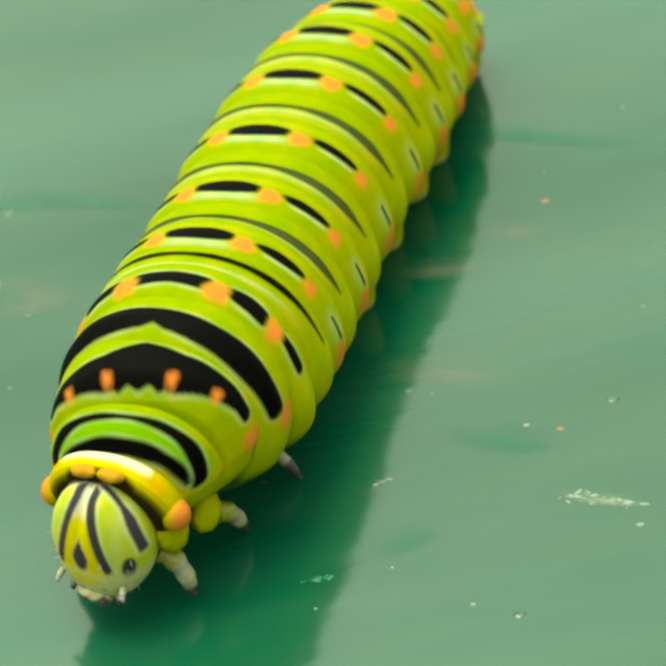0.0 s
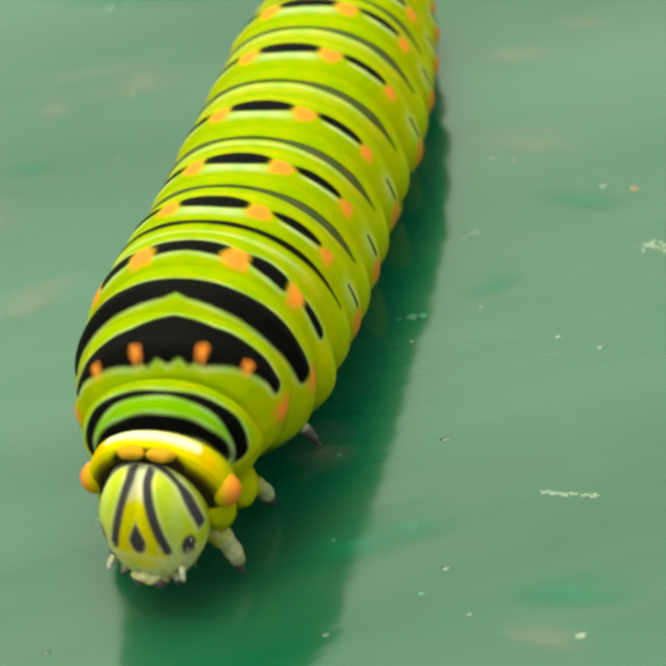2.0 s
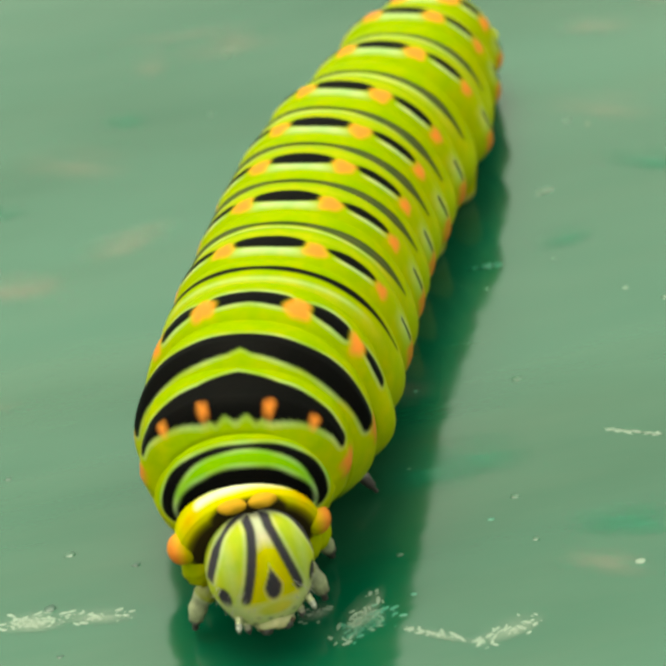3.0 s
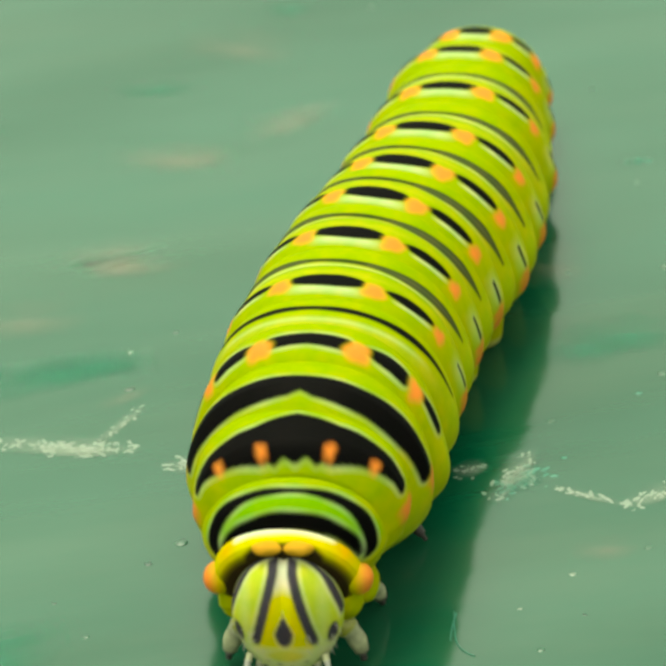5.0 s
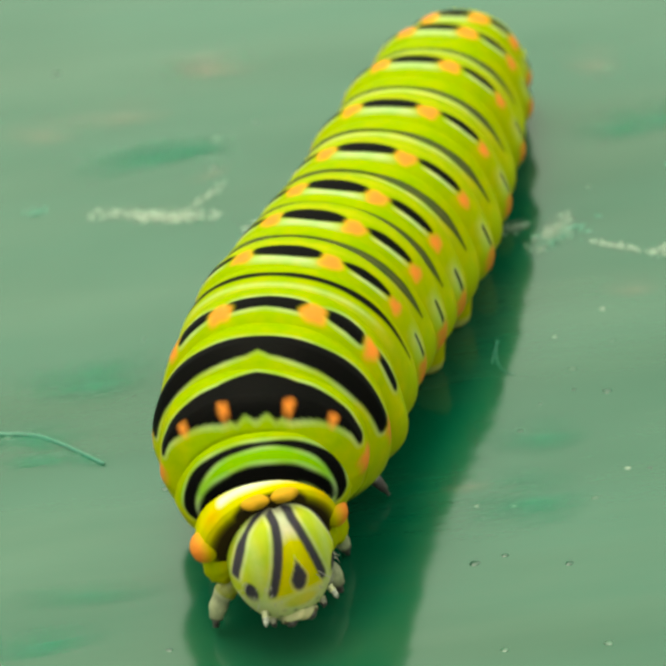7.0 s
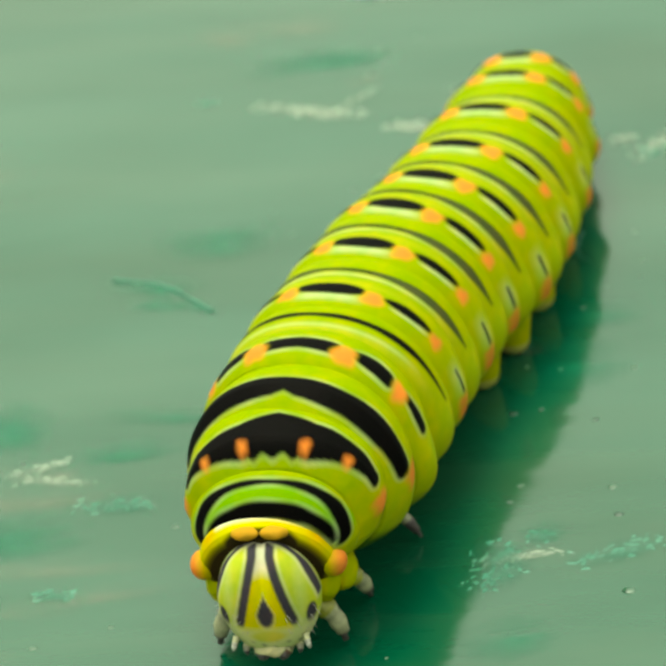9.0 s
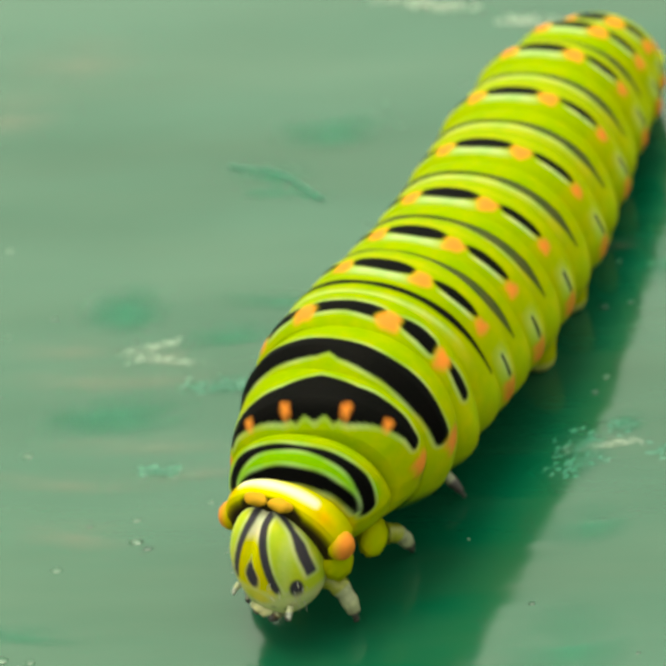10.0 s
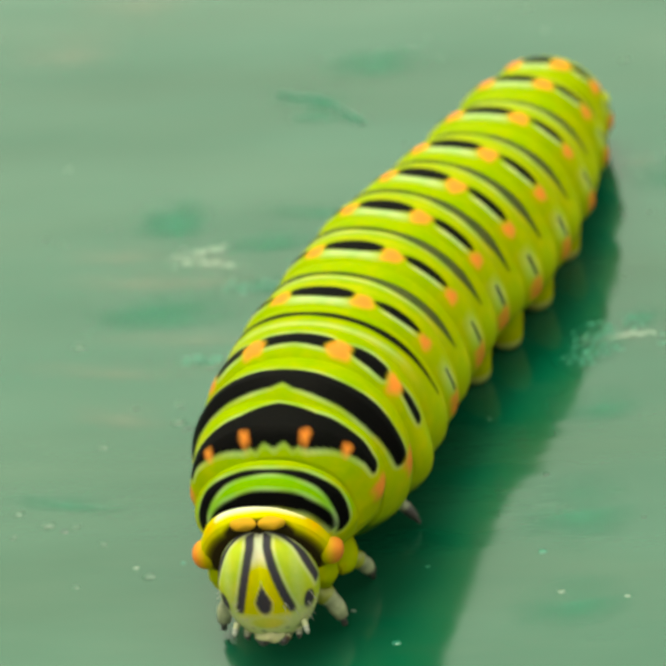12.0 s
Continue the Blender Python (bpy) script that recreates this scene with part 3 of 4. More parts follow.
def ring_part(name, s, behind, ahead, wide, mid, owner):
    """One ring of the body: a short bulging tube whose ends slip under its neighbours."""
    phi = np.linspace(-180, 180, 340, endpoint=False)
    end = name == "tail"
    n = 52
    half = (behind + ahead) / 2
    x = np.linspace(-behind, ahead, n)
    ph, xx = np.meshgrid(phi, x)
    step = {"mesothorax": 4.4, "mesothorax_front": 3.2, "prothorax": 3.2}.get(name, 3.6)
    taper = np.array([width_at(s - v / step) for v in x]) / wide
    if name == "prothorax":
        taper = np.interp(x, [-behind, -0.5, -0.15, ahead], [1.1, 1.1, 1.06, 0.95])
    if name == "mesothorax_front":
        taper = np.interp(x, [-behind, -0.6, 0.0, 0.6, ahead], [1.0, 1.07, 1.0, 0.89, 0.74])
    if name == "mesothorax":
        taper = taper * (1 - 0.09 * np.clip((x - 0.3) / 1.0, 0, 1) ** 1.5)
    if name == "metathorax_front":
        taper = taper * (1 - 0.05 * np.clip(x / 1.3, 0, 1))
    bulge = taper * (1 - 0.03 * (x / np.where(x < 0, 0.62 * behind, 0.62 * ahead)) ** 2)
    if end:
        bulge = np.sqrt(np.clip(1 - (np.clip(-x - 0.1, 0, None) / 1.65) ** 2, 0.002, 1)) * np.interp(x, [0, half], [1, 1.2])
    w = wide * bulge[:, None]
    rad = np.radians(ph)
    low = np.cos(rad) < 0
    y = w * np.sign(np.sin(rad)) * np.abs(np.sin(rad)) ** 0.94
    up = np.where(low, np.minimum(0.92, (mid - 0.45) / wide), 0.98)
    z = w * np.cos(rad) * up * np.where(low & (s < 1.7), 0.62 if s < 1.2 else 0.8, 1.0)
    if s < 1.2:
        y = y * (1 - 0.42 * np.clip((np.abs(ph) - 78) / 60, 0, 1) - (0.07 if s > 0.9 else 0.03) * np.clip((np.abs(ph) - 48) / 30, 0, 1))
    ahead_by = 0.0 if s < 0.9 else 0.08 if s < 2.3 else -0.1
    P = np.stack([xx + ahead_by * wide * (1 - np.cos(np.radians(np.minimum(np.abs(ph), 90)))) * (s > 0), y, z], -1)
    side = np.exp(-((np.abs(ph) - 118) / 26) ** 2) * np.exp(-(xx / (1.1 * half)) ** 2)
    if s > 1.7 and name != "tail":
        P[..., 1] *= 1 + (0.14 if s < 5.5 else 0.17) * side
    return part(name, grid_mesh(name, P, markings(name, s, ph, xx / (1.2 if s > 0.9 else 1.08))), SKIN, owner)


def leg_mesh(name, root, knee, tip, r0, r1, dark=0.24, base=(0.25, 0.27, 0.01), pale=(0.36, 0.38, 0.22)):
    """A tapered jointed leg from its root to its claw, with a dark tip."""
    root, knee, tip = (np.array(v, float) for v in (root, knee, tip))
    rows, cols = [], []
    t = np.linspace(0, 1, 22)
    path = [(1 - v) ** 2 * root + 2 * v * (1 - v) * knee + v * v * tip for v in t]
    for i, v in enumerate(t):
        ahead = path[min(i + 1, 21)] - path[max(i - 1, 0)]
        ahead /= np.linalg.norm(ahead)
        a = np.cross(ahead, (1.0, 0.2, 0.3))
        a /= np.linalg.norm(a)
        b = np.cross(ahead, a)
        r = (r0 + (r1 - r0) * v) * (1 + 0.08 * math.cos(v * 19)) * (1 if v < 0.86 else 0.45)
        q = np.linspace(0, 2 * np.pi, 14, endpoint=False)[:, None]
        rows.append(path[i] + r * (np.cos(q) * a + np.sin(q) * b))
        c = np.array(pale) * (0.85 + 0.15 * math.cos(v * 19)) if v < 1 - dark else np.array((0.045, 0.035, 0.035))
        if v < 0.38:
            c = np.array(base)
        cols.append(np.tile(c, (14, 1)))
    return grid_mesh(name, np.array(rows), np.array(cols))


def proleg_mesh(name, side, mid, wide):
    """A stout fleshy foot with a pale sole."""
    rows, cols = [], []
    for v in np.linspace(0, 1, 14):
        centre = np.array((0.05, side * wide * (0.5 + 0.13 * math.sin(v * 1.6)), -mid + 2.9 - (2.9 + 0.2 * side) * v))
        r = 1.6 - 0.78 * v ** 0.8 + 0.08 * math.sin(v * 6)
        if v > 0.8:
            r *= math.sqrt(1 - ((v - 0.8) / 0.24) ** 2)
        q = np.linspace(0, 2 * np.pi, 20, endpoint=False)[:, None]
        rows.append(centre + np.hstack([0.85 * r * np.cos(q), r * np.sin(q), 0 * q]))
        cols.append(np.tile(np.array((0.27, 0.3, 0.006)) if v < 0.8 else np.array((0.32, 0.34, 0.09)), (20, 1)))
    return grid_mesh(name, np.array(rows), np.array(cols))


def knob_mesh(name, centre, size, tip=(0.5, 0.16, 0.03), lumpy=0.0):
    rows = []
    for v in np.linspace(0.02, np.pi - 0.02, 16):
        q = np.linspace(0, 2 * np.pi, 22, endpoint=False)[:, None]
        rows.append(np.array(centre) + np.hstack([np.cos(v) + 0 * q, np.sin(v) * np.cos(q), np.sin(v) * np.sin(q)]) * np.array(size))
    P = np.array(rows)
    if lumpy:
        P += lumpy * (np.sin(P[..., :1] * 7 + P[..., 2:] * 9) * np.sin(P[..., 1:2] * 8 - P[..., 2:] * 4)) * (P - np.array(centre))
    out = np.abs(P[..., 1]) - abs(centre[1]) if size[0] > 0.4 else 0.3 + 0 * P[..., 0]
    c = over(np.ones(P.shape) * np.array((0.33, 0.3, 0.005)), tip, soft_step(0.1 - out, 0.5))
    return grid_mesh(name, P, c)


def head_part(owner):
    """The hard head capsule: two lobes that widen towards the cheeks, dark stripes and a yellow triangle."""
    v = np.linspace(0.02, np.pi - 0.02, 120)
    q = np.linspace(0, 2 * np.pi, 168, endpoint=False)
    vv, qq = np.meshgrid(v, q, indexing="ij")
    z = np.where(np.cos(vv) > 0, 2.5, 2.45) * np.cos(vv) + 0.55
    full = np.sin(vv) ** np.where(np.cos(vv) > 0, 0.84, 0.5)
    wide = 2.1 * full * (1 - 0.1 * np.clip((z - 0.6) / 2, 0, 1) - 0.12 * np.clip((-0.2 - z) / 1.6, 0, 1))
    deep = np.where(np.cos(qq) > 0, 1.66, 1.9) * full * (1 + 0.06 * np.clip((-z) / 1.5, 0, 1))
    x, y = deep * np.sign(np.cos(qq)) * np.abs(np.cos(qq)) ** 0.9, wide * np.sign(np.sin(qq)) * np.abs(np.sin(qq)) ** 0.92
    cleft = 0.16 * np.exp(-(y / 0.22) ** 2) * np.clip((z - 0.9) / 1.6, 0, 1)
    brow = 0.05 * np.exp(-((np.abs(y) - 0.55 - (2.6 - z) * 0.22) / 0.1) ** 2) * (x > 0) * np.clip(z + 0.6, 0, 1)
    P = np.stack([x * (1 - cleft) - brow, y, z - cleft], -1)
    Y, Z, front = np.abs(P[..., 1]), P[..., 2], P[..., 0] > -0.4
    c = np.ones(Y.shape + (3,)) * np.array((0.33, 0.39, 0.03))
    c = over(c, (0.4, 0.44, 0.2), soft_step(np.abs(Y - 1.45) - 0.12, 0.4) * 0.5)
    line = 0.36 + np.clip(2.7 - Z, 0, 4) * 0.27 - 0.06 * np.clip(0.3 - Z, 0, 1)
    c = over(c, (0.45, 0.4, 0.004), soft_step(Y - line + 0.1, 0.16) * soft_step(Z - 2.25, 0.4) * soft_step(-Z - 0.5, 0.3))
    c = over(c, (0.44, 0.45, 0.33), soft_step(Y - line + 0.1, 0.15) * soft_step(2.15 - Z, 0.4))
    c = over(c, (0.45, 0.47, 0.33), soft_step(np.abs(Y - line - 0.24) - 0.05, 0.14) * 0.6 * soft_step(-Z - 0.2, 0.2))
    stripe = np.abs(Y - line) - 0.185 * np.clip((Z + 0.7) / 0.8, 0.35, 1)
    ink = (0.035, 0.032, 0.045)
    c = over(c, ink, soft_step(stripe, 0.1) * soft_step(-Z - 0.2, 0.2) * front)
    round_to = np.arctan2(Y, P[..., 0])
    outer = np.abs(round_to - 1.38 - 0.08 * np.clip(1.4 - Z, 0, 1.5)) * np.maximum(np.hypot(Y, P[..., 0]), 0.6) - 0.27 * np.clip((3.0 - Z) / 1.2, 0.5, 1)
    c = over(c, (0.45, 0.47, 0.33), soft_step(outer - 0.14, 0.15) * 0.5 * soft_step(0.45 - Z, 0.2))
    c = over(c, ink, soft_step(outer, 0.12) * soft_step(0.55 - Z, 0.2))
    drop = np.hypot(Y / (0.34 * np.clip((1.6 - Z) / 1.1, 0.3, 1)), (Z - 0.58) / 0.72) - 1
    c = over(c, (0.45, 0.46, 0.33), soft_step(drop * 0.3 - 0.06, 0.1) * 0.35 * front)
    c = over(c, ink, soft_step(drop * 0.3, 0.1) * front)
    cheek = np.hypot((round_to - 1.08) / 0.15, (Z - 0.05) / 0.5) - 1
    c = over(c, ink, soft_step(cheek * 0.3, 0.1))
    c = over(c, (0.42, 0.44, 0.24), soft_step(Z + 0.25, 0.4) * 0.75)
    c = over(c, (0.4, 0.38, 0.02), soft_step(np.hypot(Y / 0.7, (Z + 0.62) / 0.3) - 1, 0.5) * 0.8)
    patch = np.sin(P[..., 1] * 9 + Z * 5) * np.sin(Z * 8 - P[..., 1] * 4)
    c = over(c, (0.1, 0.1, 0.09), soft_step(0.55 - patch, 0.4) * soft_step(Z + 0.95, 0.3) * 0.6)
    # back of the head blackened, painting in the shade under the collar
    c = over(c, (0.03, 0.022, 0.012), soft_step(P[..., 0] + 0.75, 0.5))
    ob = part("head", grid_mesh("head", P, c), SKIN, owner, "pale yellow-green head with dark stripes")
    part("lip", knob_mesh("lip", (1.2, 0.0, -1.5), (0.4, 0.66, 0.3), (0.34, 0.34, 0.22), 0.15), SKIN, ob, "pale upper lip")
    for side in (1, -1):
        part("feeler", leg_mesh("feeler", (1.1, side * 1.4, -0.95), (1.4, side * 1.5, -1.1), (1.4, side * 1.55, -1.4), 0.15, 0.08, 0.0, (0.36, 0.38, 0.2), (0.46, 0.47, 0.4)), LEG, ob, "short whitish feeler")
        part("mouthpart", leg_mesh("mouthpart", (0.9, side * 0.5, -1.6), (1.3, side * 0.5, -1.7), (1.2, side * 0.25, -1.95), 0.34, 0.2, 0.5, (0.3, 0.3, 0.15), (0.1, 0.05, 0.03)), LEG, ob, "dark brown mouthpart")
        part("palp", leg_mesh("palp", (0.8, side * 1.0, -1.45), (1.1, side * 1.15, -1.55), (1.1, side * 1.05, -1.85), 0.2, 0.09, 0.4, (0.33, 0.35, 0.16), (0.3, 0.3, 0.2)), LEG, ob, "small pale palp with a dark tip")
        for k in range(26):
            high, round_to = random.uniform(-1.7, 0.6), random.uniform(0.35, 1.35)
            w = math.sqrt(max(0.05, 1 - ((high - 0.55) / 2.5) ** 2))
            x, y = 1.62 * w * math.cos(round_to), side * 2.02 * w * math.sin(round_to)
            tip = (x + random.uniform(0.05, 0.3), y + side * random.uniform(0.1, 0.35), high - random.uniform(-0.05, 0.35))
            part("bristle", leg_mesh("bristle", (x * 0.93, y * 0.93, high), ((x + tip[0]) / 2, (y + tip[1]) / 2, high + 0.05), tip, 0.018, 0.008, 0.0, (0.34, 0.34, 0.28), (0.34, 0.34, 0.28)), LEG, ob, "fine hair")
    return ob


def caterpillar():
    body = tagged(new("caterpillar"), "bright green caterpillar with black bands and orange spots, crawling", "caterpillar")
    parts = []
    for name, s, behind, ahead, wide, mid in RINGS:
        ring = ring_part(name, s, behind, ahead, wide, mid, body)
        parts.append((ring, s, mid))
        for side in (1, -1):
            if name == "prothorax":
                part("orange_knob", knob_mesh("orange_knob", (-0.41, side * 2.62, 0.47), (0.62, 0.58, 0.66)), SKIN, ring, "orange knob on the collar")
                part("collar_bar", knob_mesh("collar_bar", (0.04, side * 0.58, 2.72), (0.3, 0.56, 0.25), (0.36, 0.19, 0.02), 0.1), SKIN, ring, "orange bar behind the head")
                part("skin_fold", knob_mesh("skin_fold", (-0.45, side * 2.05, -0.7), (0.75, 0.7, 1.0), (0.26, 0.29, 0.006), 0.08), SKIN, ring, "yellow fold of skin under the collar")
                part("leg", leg_mesh("leg", (-0.3, side * 1.5, -1.9), (-0.2, side * 2.4, -2.2), (0.1, side * 2.6, -mid + 0.3), 0.5, 0.28, 0.16), LEG, ring, "pale jointed leg with a dark claw")
            elif name == "mesothorax_front":
                part("skin_fold", knob_mesh("skin_fold", (-0.3, side * 2.45, -1.5), (0.85, 0.6, 0.85), (0.25, 0.29, 0.006), 0.09), SKIN, ring, "yellow fold of skin above a leg")
            elif name == "mesothorax":
                part("leg", leg_mesh("leg", (0.0, side * 2.0, -2.9), (-0.4, side * 2.6, -3.0), (-1.0, side * 2.75, -mid + 0.2), 0.46, 0.26, 0.22), LEG, ring, "pale jointed leg with a dark claw")
            elif name == "metathorax":
                part("leg", leg_mesh("leg", (0.1, side * 2.5, -3.4), (0.1, side * 3.3, -3.9), (0.1, side * 3.9, -mid + 0.1), 0.36, 0.18, 0.4), LEG, ring, "pale jointed leg with a dark claw")
            elif name == "abdomen_ring" and s in (5.0, 6.0, 7.0, 8.0) or name == "tail":
                part("proleg", proleg_mesh("proleg", side, mid, wide), SKIN, ring, "stout yellow-green false foot")
    return body, head_part(body), parts


BODY, HEAD, BODY_PARTS = caterpillar()

# ---- how it crawls: at each moment the headings of the thorax and the head, the head's reach, the lag of the wave that runs forward through the body, and the places of the rings, in millimetres ----
STRIDES = []
WAVE = 2 * math.pi / 0.685
GAPS = np.array((3.27, 5.16, 3.76, 3.62, 3.71, 3.91, 3.88, 3.84, 3.58, 3.13))
SWELL = np.array((0.00, 0.32, 0.47, 0.57, 0.80, 0.87, 1.05, 0.97, 0.65, 0.56))


def stride(t, thorax, face, reach, lag, *places):
    places = np.array(places)
    gaps = places[1:] - places[:-1]
    long = np.hypot(gaps[:, 0], gaps[:, 1])
    STRIDES.append((t, np.concatenate([[thorax, face, reach, lag], places[2], long - wave_gaps(t, lag), np.unwrap(np.arctan2(gaps[:, 1], gaps[:, 0]))])))


def wave_gaps(t, lag):
    """The gaps between the rings while the wave runs from the tail to the head."""
    return GAPS + SWELL * np.cos(WAVE * t + np.arange(len(GAPS)) + lag)


def strides():
    stride(0.0, -112.4, -134.2, 0.66, 1.78, (4.49, 95.24), (6.74, 97.49), (8.99, 101.78), (10.74, 104.72), (12.61, 108.04), (14.76, 112.08), (17.13, 116.16), (19.35, 119.56), (21.19, 122.07), (22.90, 124.50), (24.65, 126.95))
    stride(0.5, -112.5, -123.4, 0.49, 1.94, (3.32, 91.54), (5.08, 94.16), (7.31, 99.11), (9.10, 102.39), (10.96, 104.87), (12.79, 107.78), (15.01, 111.52), (17.38, 116.16), (19.46, 120.03), (21.02, 122.98), (22.23, 125.26))
    stride(1.0, -109.3, -99.0, 0.64, 2.25, (2.47, 86.97), (3.42, 89.83), (5.38, 95.24), (7.14, 99.32), (8.92, 102.52), (10.79, 104.77), (12.70, 107.58), (14.84, 111.35), (17.27, 115.40), (19.37, 118.96), (20.97, 121.65))
    stride(1.5, -108.4, -101.4, 0.86, 2.25, (0.83, 83.15), (2.14, 86.17), (4.01, 91.10), (5.68, 94.88), (7.34, 98.80), (9.24, 102.63), (11.26, 105.46), (12.90, 107.80), (14.76, 110.80), (16.85, 114.05), (18.83, 117.16))
    stride(2.0, -109.8, -123.2, 0.58, 2.15, (-1.10, 80.58), (0.53, 83.46), (2.41, 88.16), (4.05, 91.13), (5.67, 94.28), (7.47, 98.14), (9.60, 102.48), (11.26, 106.24), (12.56, 109.11), (13.78, 111.79), (14.99, 114.47))
    stride(2.5, -104.7, -74.5, 0.43, 2.46, (-1.09, 76.35), (-0.69, 79.35), (0.86, 84.58), (2.22, 87.90), (3.74, 90.63), (5.36, 93.88), (7.22, 97.85), (9.27, 102.59), (11.05, 106.59), (12.39, 109.64), (13.43, 111.99))
    stride(2.7, -104.3, -74.3, 0.55, 2.36, (-1.08, 74.71), (-0.82, 77.74), (0.67, 82.40), (1.94, 85.72), (3.41, 89.24), (5.14, 93.41), (7.06, 97.64), (8.75, 100.86), (10.38, 103.28), (11.70, 106.03), (13.17, 108.79))
    stride(4.3, -103.9, -110.1, 0.38, 1.83, (-6.52, 68.15), (-5.29, 70.51), (-3.69, 75.14), (-2.27, 78.56), (-0.84, 82.44), (0.63, 86.13), (2.20, 89.08), (3.52, 91.43), (4.88, 94.55), (6.20, 98.33), (7.49, 101.78))
    stride(4.5, -101.1, -99.1, 0.42, 1.94, (-7.08, 66.29), (-6.31, 69.00), (-4.77, 74.26), (-3.32, 78.14), (-1.93, 81.04), (-0.61, 83.30), (1.00, 86.31), (2.73, 90.33), (4.42, 94.79), (5.79, 98.47), (6.82, 101.20))
    stride(5.0, -102.3, -103.5, 0.40, 2.46, (-8.93, 62.54), (-7.93, 65.26), (-6.54, 70.28), (-5.14, 74.30), (-3.67, 77.82), (-2.14, 80.72), (-0.58, 83.14), (0.84, 85.91), (2.48, 89.74), (3.76, 93.82), (5.04, 97.00))
    stride(5.5, -104.4, -136.1, 0.57, 2.88, (-11.09, 58.70), (-9.36, 61.16), (-7.74, 65.72), (-6.34, 69.24), (-4.91, 73.12), (-3.41, 77.05), (-1.84, 80.15), (-0.57, 82.25), (0.78, 84.87), (1.85, 87.88), (3.19, 91.24))
    stride(6.0, -104.3, -111.7, 0.31, 3.46, (-12.59, 55.19), (-11.41, 57.90), (-9.82, 62.22), (-8.34, 65.12), (-6.83, 68.29), (-5.35, 72.26), (-3.61, 76.46), (-2.01, 79.64), (-0.68, 81.98), (0.77, 84.63), (2.27, 87.34))
    stride(6.5, -101.0, -78.5, 0.45, 3.46, (-12.77, 51.45), (-12.41, 54.41), (-10.86, 59.16), (-9.52, 62.29), (-8.14, 64.88), (-6.72, 67.76), (-5.07, 71.66), (-3.36, 76.12), (-1.62, 80.10), (-0.32, 83.18), (0.69, 85.55))
    stride(7.0, -98.2, -70.2, 0.49, 3.77, (-13.67, 48.20), (-13.52, 51.05), (-12.36, 56.12), (-11.09, 59.84), (-9.65, 62.62), (-8.40, 64.96), (-6.78, 67.87), (-5.25, 71.58), (-3.55, 75.90), (-2.03, 79.72), (-0.89, 82.62))
    stride(7.2, -99.5, -84.7, 0.24, 3.46, (-14.26, 47.36), (-13.80, 50.28), (-12.51, 55.03), (-11.17, 57.92), (-9.98, 60.68), (-8.58, 63.86), (-6.95, 67.80), (-5.35, 72.40), (-3.68, 76.42), (-2.25, 79.18), (-1.13, 81.49))
    stride(8.8, -98.7, -102.3, 0.75, 2.88, (-15.23, 35.44), (-14.23, 38.50), (-12.92, 43.35), (-11.71, 46.64), (-10.47, 50.14), (-9.39, 54.52), (-8.20, 59.28), (-7.11, 63.14), (-5.87, 65.97), (-4.95, 69.05), (-3.96, 71.97))
    stride(9.0, -95.3, -91.8, 0.50, 3.30, (-15.06, 34.26), (-14.38, 36.88), (-13.46, 42.26), (-12.36, 46.59), (-11.13, 50.53), (-9.89, 53.89), (-8.47, 56.52), (-7.35, 59.53), (-6.19, 63.60), (-5.26, 67.97), (-4.89, 71.68))
    stride(9.5, -92.1, -79.6, 0.52, 2.83, (-15.58, 31.68), (-15.16, 35.23), (-14.15, 40.17), (-12.98, 43.44), (-11.70, 47.09), (-10.64, 51.43), (-9.48, 55.86), (-8.32, 59.57), (-7.05, 62.17), (-5.93, 65.19), (-4.75, 68.09))
    stride(10.0, -94.2, -123.6, 0.39, 2.67, (-17.64, 28.97), (-15.93, 32.10), (-15.00, 37.41), (-13.75, 40.64), (-12.56, 43.49), (-11.40, 46.70), (-10.20, 50.91), (-9.17, 55.61), (-8.11, 60.20), (-6.98, 63.40), (-6.20, 65.87))
    stride(10.5, -92.8, -118.6, 0.63, 2.51, (-17.74, 26.38), (-16.36, 29.47), (-15.56, 34.84), (-14.58, 39.09), (-13.54, 42.57), (-12.48, 45.36), (-11.14, 48.16), (-9.96, 51.49), (-8.69, 55.53), (-7.71, 59.56), (-6.83, 62.87))
    stride(11.0, -93.6, -84.7, 0.61, 1.73, (-17.77, 23.43), (-17.09, 26.52), (-16.25, 31.18), (-15.03, 34.34), (-14.01, 38.06), (-13.13, 42.32), (-12.13, 46.71), (-10.97, 50.17), (-9.68, 52.61), (-8.73, 55.41), (-7.56, 58.37))
    stride(11.5, -88.5, -40.9, 0.73, 1.10, (-16.81, 20.88), (-17.46, 23.74), (-17.26, 29.12), (-16.43, 32.56), (-15.24, 35.58), (-14.03, 38.60), (-12.81, 42.25), (-11.79, 46.74), (-10.54, 51.27), (-9.66, 54.81), (-8.98, 57.41))
    stride(12.0, -89.8, -88.0, 0.47, 0.79, (-18.03, 18.61), (-17.42, 21.48), (-17.06, 26.60), (-16.47, 30.42), (-15.60, 34.40), (-14.66, 37.93), (-13.31, 40.79), (-12.16, 43.62), (-11.07, 47.42), (-10.21, 51.54), (-9.58, 55.08))


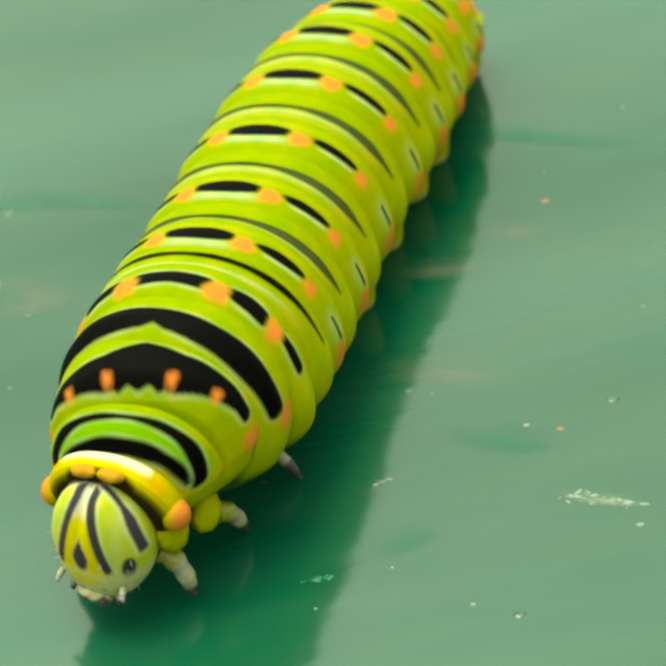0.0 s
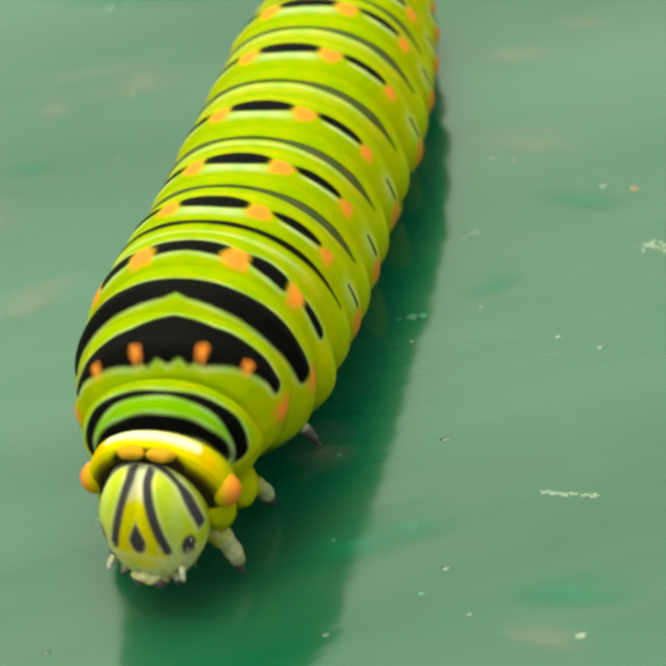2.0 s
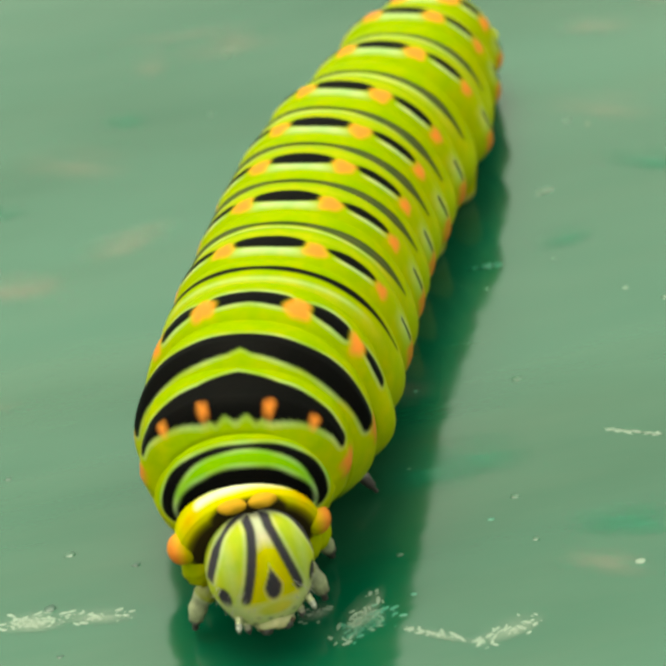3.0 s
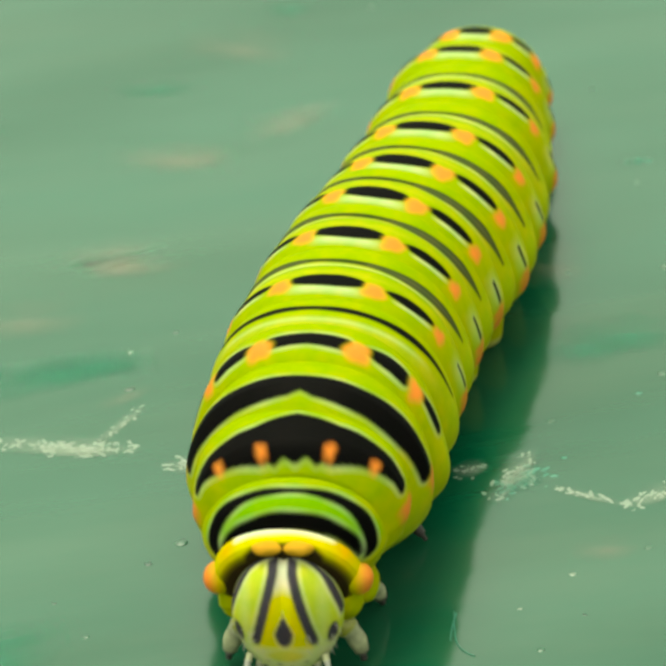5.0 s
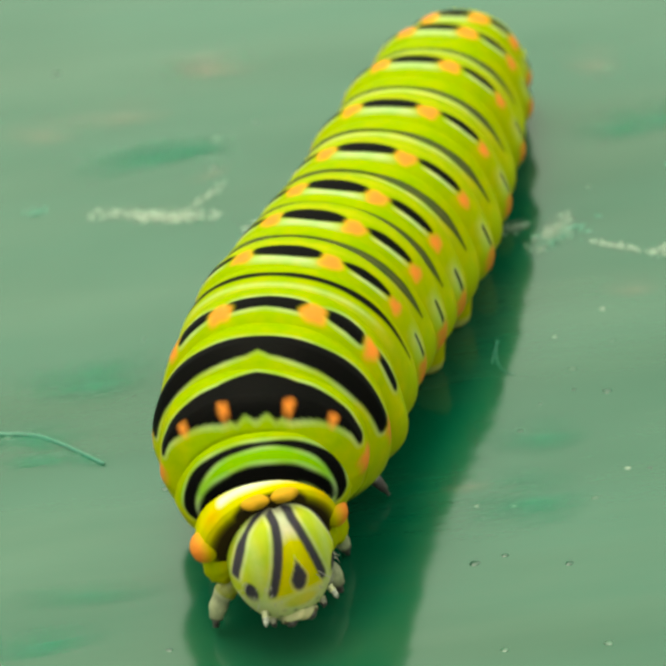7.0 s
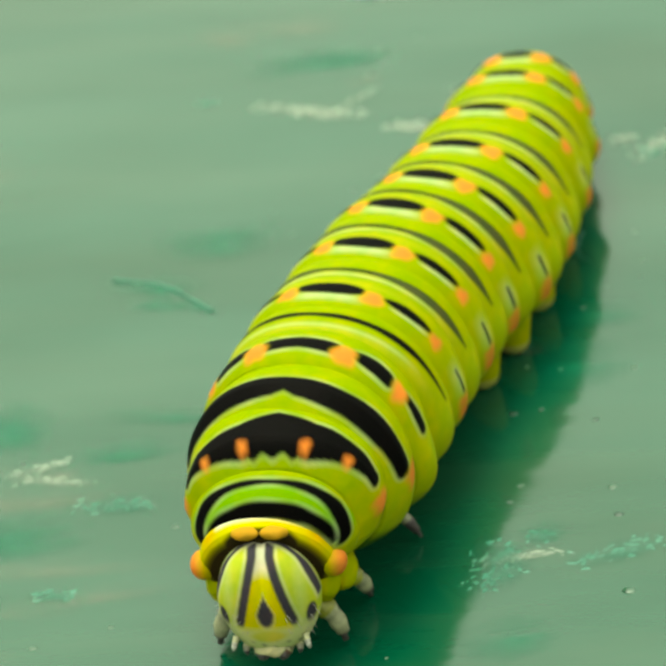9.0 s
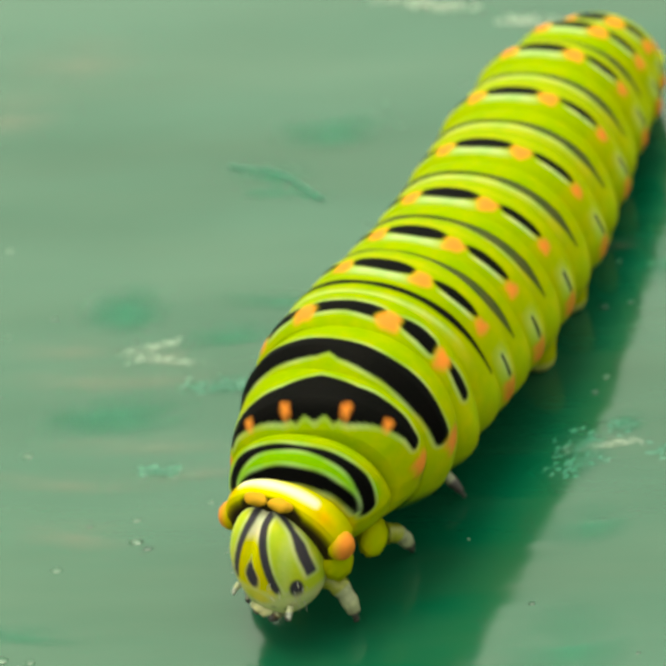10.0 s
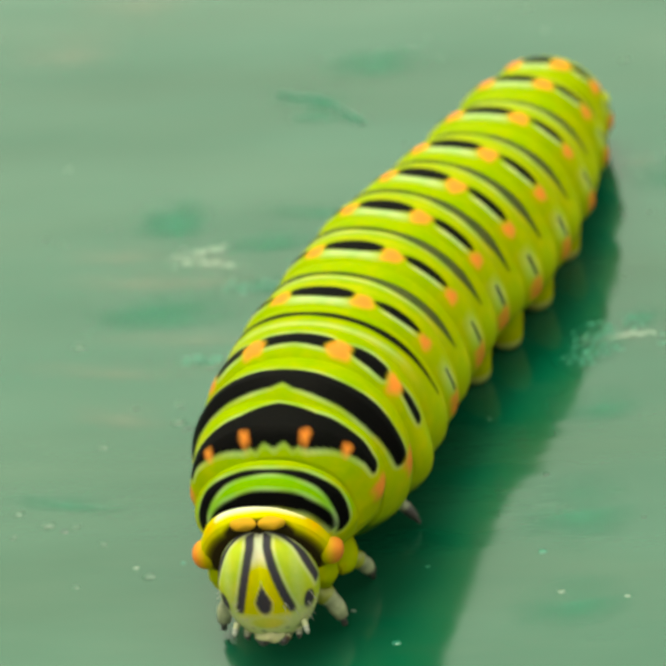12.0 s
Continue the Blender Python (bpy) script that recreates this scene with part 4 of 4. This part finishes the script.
def moment(t):
    """The crawl at any time: a smooth way from stride to stride, with the wave on top of it."""
    ts = [s[0] for s in STRIDES]
    k = min(max(sum(1 for v in ts if v <= t) - 1, 0), len(ts) - 2)

    def slope(i):
        lo, hi = max(i - 1, 0), min(i + 1, len(ts) - 1)
        return (STRIDES[hi][1] - STRIDES[lo][1]) / (ts[hi] - ts[lo])

    h = ts[k + 1] - ts[k]
    f = (t - ts[k]) / h
    a, b = STRIDES[k][1], STRIDES[k + 1][1]
    now = (2 * f ** 3 - 3 * f * f + 1) * a + (f ** 3 - 2 * f * f + f) * h * slope(k) + (3 * f * f - 2 * f ** 3) * b + (f ** 3 - f * f) * h * slope(k + 1)
    lag = a[3] + (b[3] - a[3]) * f
    long, way = now[6:16] + wave_gaps(t, lag), now[16:26]
    places = [now[4:6]]
    for i in range(2, 10):
        places.append(places[-1] + long[i] * np.array((math.cos(way[i]), math.sin(way[i]))))
    for i in (1, 0):
        places.insert(0, places[0] - long[i] * np.array((math.cos(way[i]), math.sin(way[i]))))
    return now[0], now[1], now[2], np.array(places)


def spine(places, s):
    """The place on the spine at s, and the heading there, in degrees."""
    pts = np.vstack([places, places[-1] + 2.7 * (places[-1] - places[-2]) / np.linalg.norm(places[-1] - places[-2])])
    i = int(np.clip(math.floor(s), 0, len(pts) - 2))
    f = s - i
    a, b = pts[i], pts[i + 1]
    m0 = (pts[i + 1] - pts[max(i - 1, 0)]) / (2 if i else 1)
    m1 = (pts[min(i + 2, len(pts) - 1)] - pts[i]) / (2 if i + 2 < len(pts) else 1)
    at = (2 * f ** 3 - 3 * f * f + 1) * a + (f ** 3 - 2 * f * f + f) * m0 + (3 * f * f - 2 * f ** 3) * b + (f ** 3 - f * f) * m1
    along = m0 * (1 - f) + m1 * f
    return at, math.degrees(math.atan2(-along[1], -along[0]))


def motions():
    strides()
    rows = {ob: [] for ob in (BODY, HEAD, *(p[0] for p in BODY_PARTS))}
    for t in (k / 10 for k in range(121)):
        thorax, face, reach, places = moment(t)
        at, heading = spine(places, 2.0)
        base = pose(at[0] * MM, at[1] * MM, 0, 0, 0, heading)
        rows[BODY].append((t, base))
        turn = (face - thorax + 180) % 360 - 180
        for ob, s, mid in BODY_PARTS:
            at, heading = spine(places, s)
            if s < 1.2:
                heading = thorax + turn * (0.68 if s == 0 else 0.28 if s < 0.9 else 0.0)
            lean = 10 if s < 0.5 else 6 if s < 0.9 else 0
            rows[ob].append((t, base.inverted() @ pose(at[0] * MM, at[1] * MM, mid * MM, lean_at(s), lean, heading)))
        b = radians(thorax + 1.3 * turn)
        x, y = places[0] + reach * np.array((math.cos(b), math.sin(b)))
        rows[HEAD].append((t, base.inverted() @ pose(x * MM, y * MM, 3.35 * MM, 0, -2, thorax + turn)))
    for ob, keyed in rows.items():
        walk(ob, keyed)


motions()
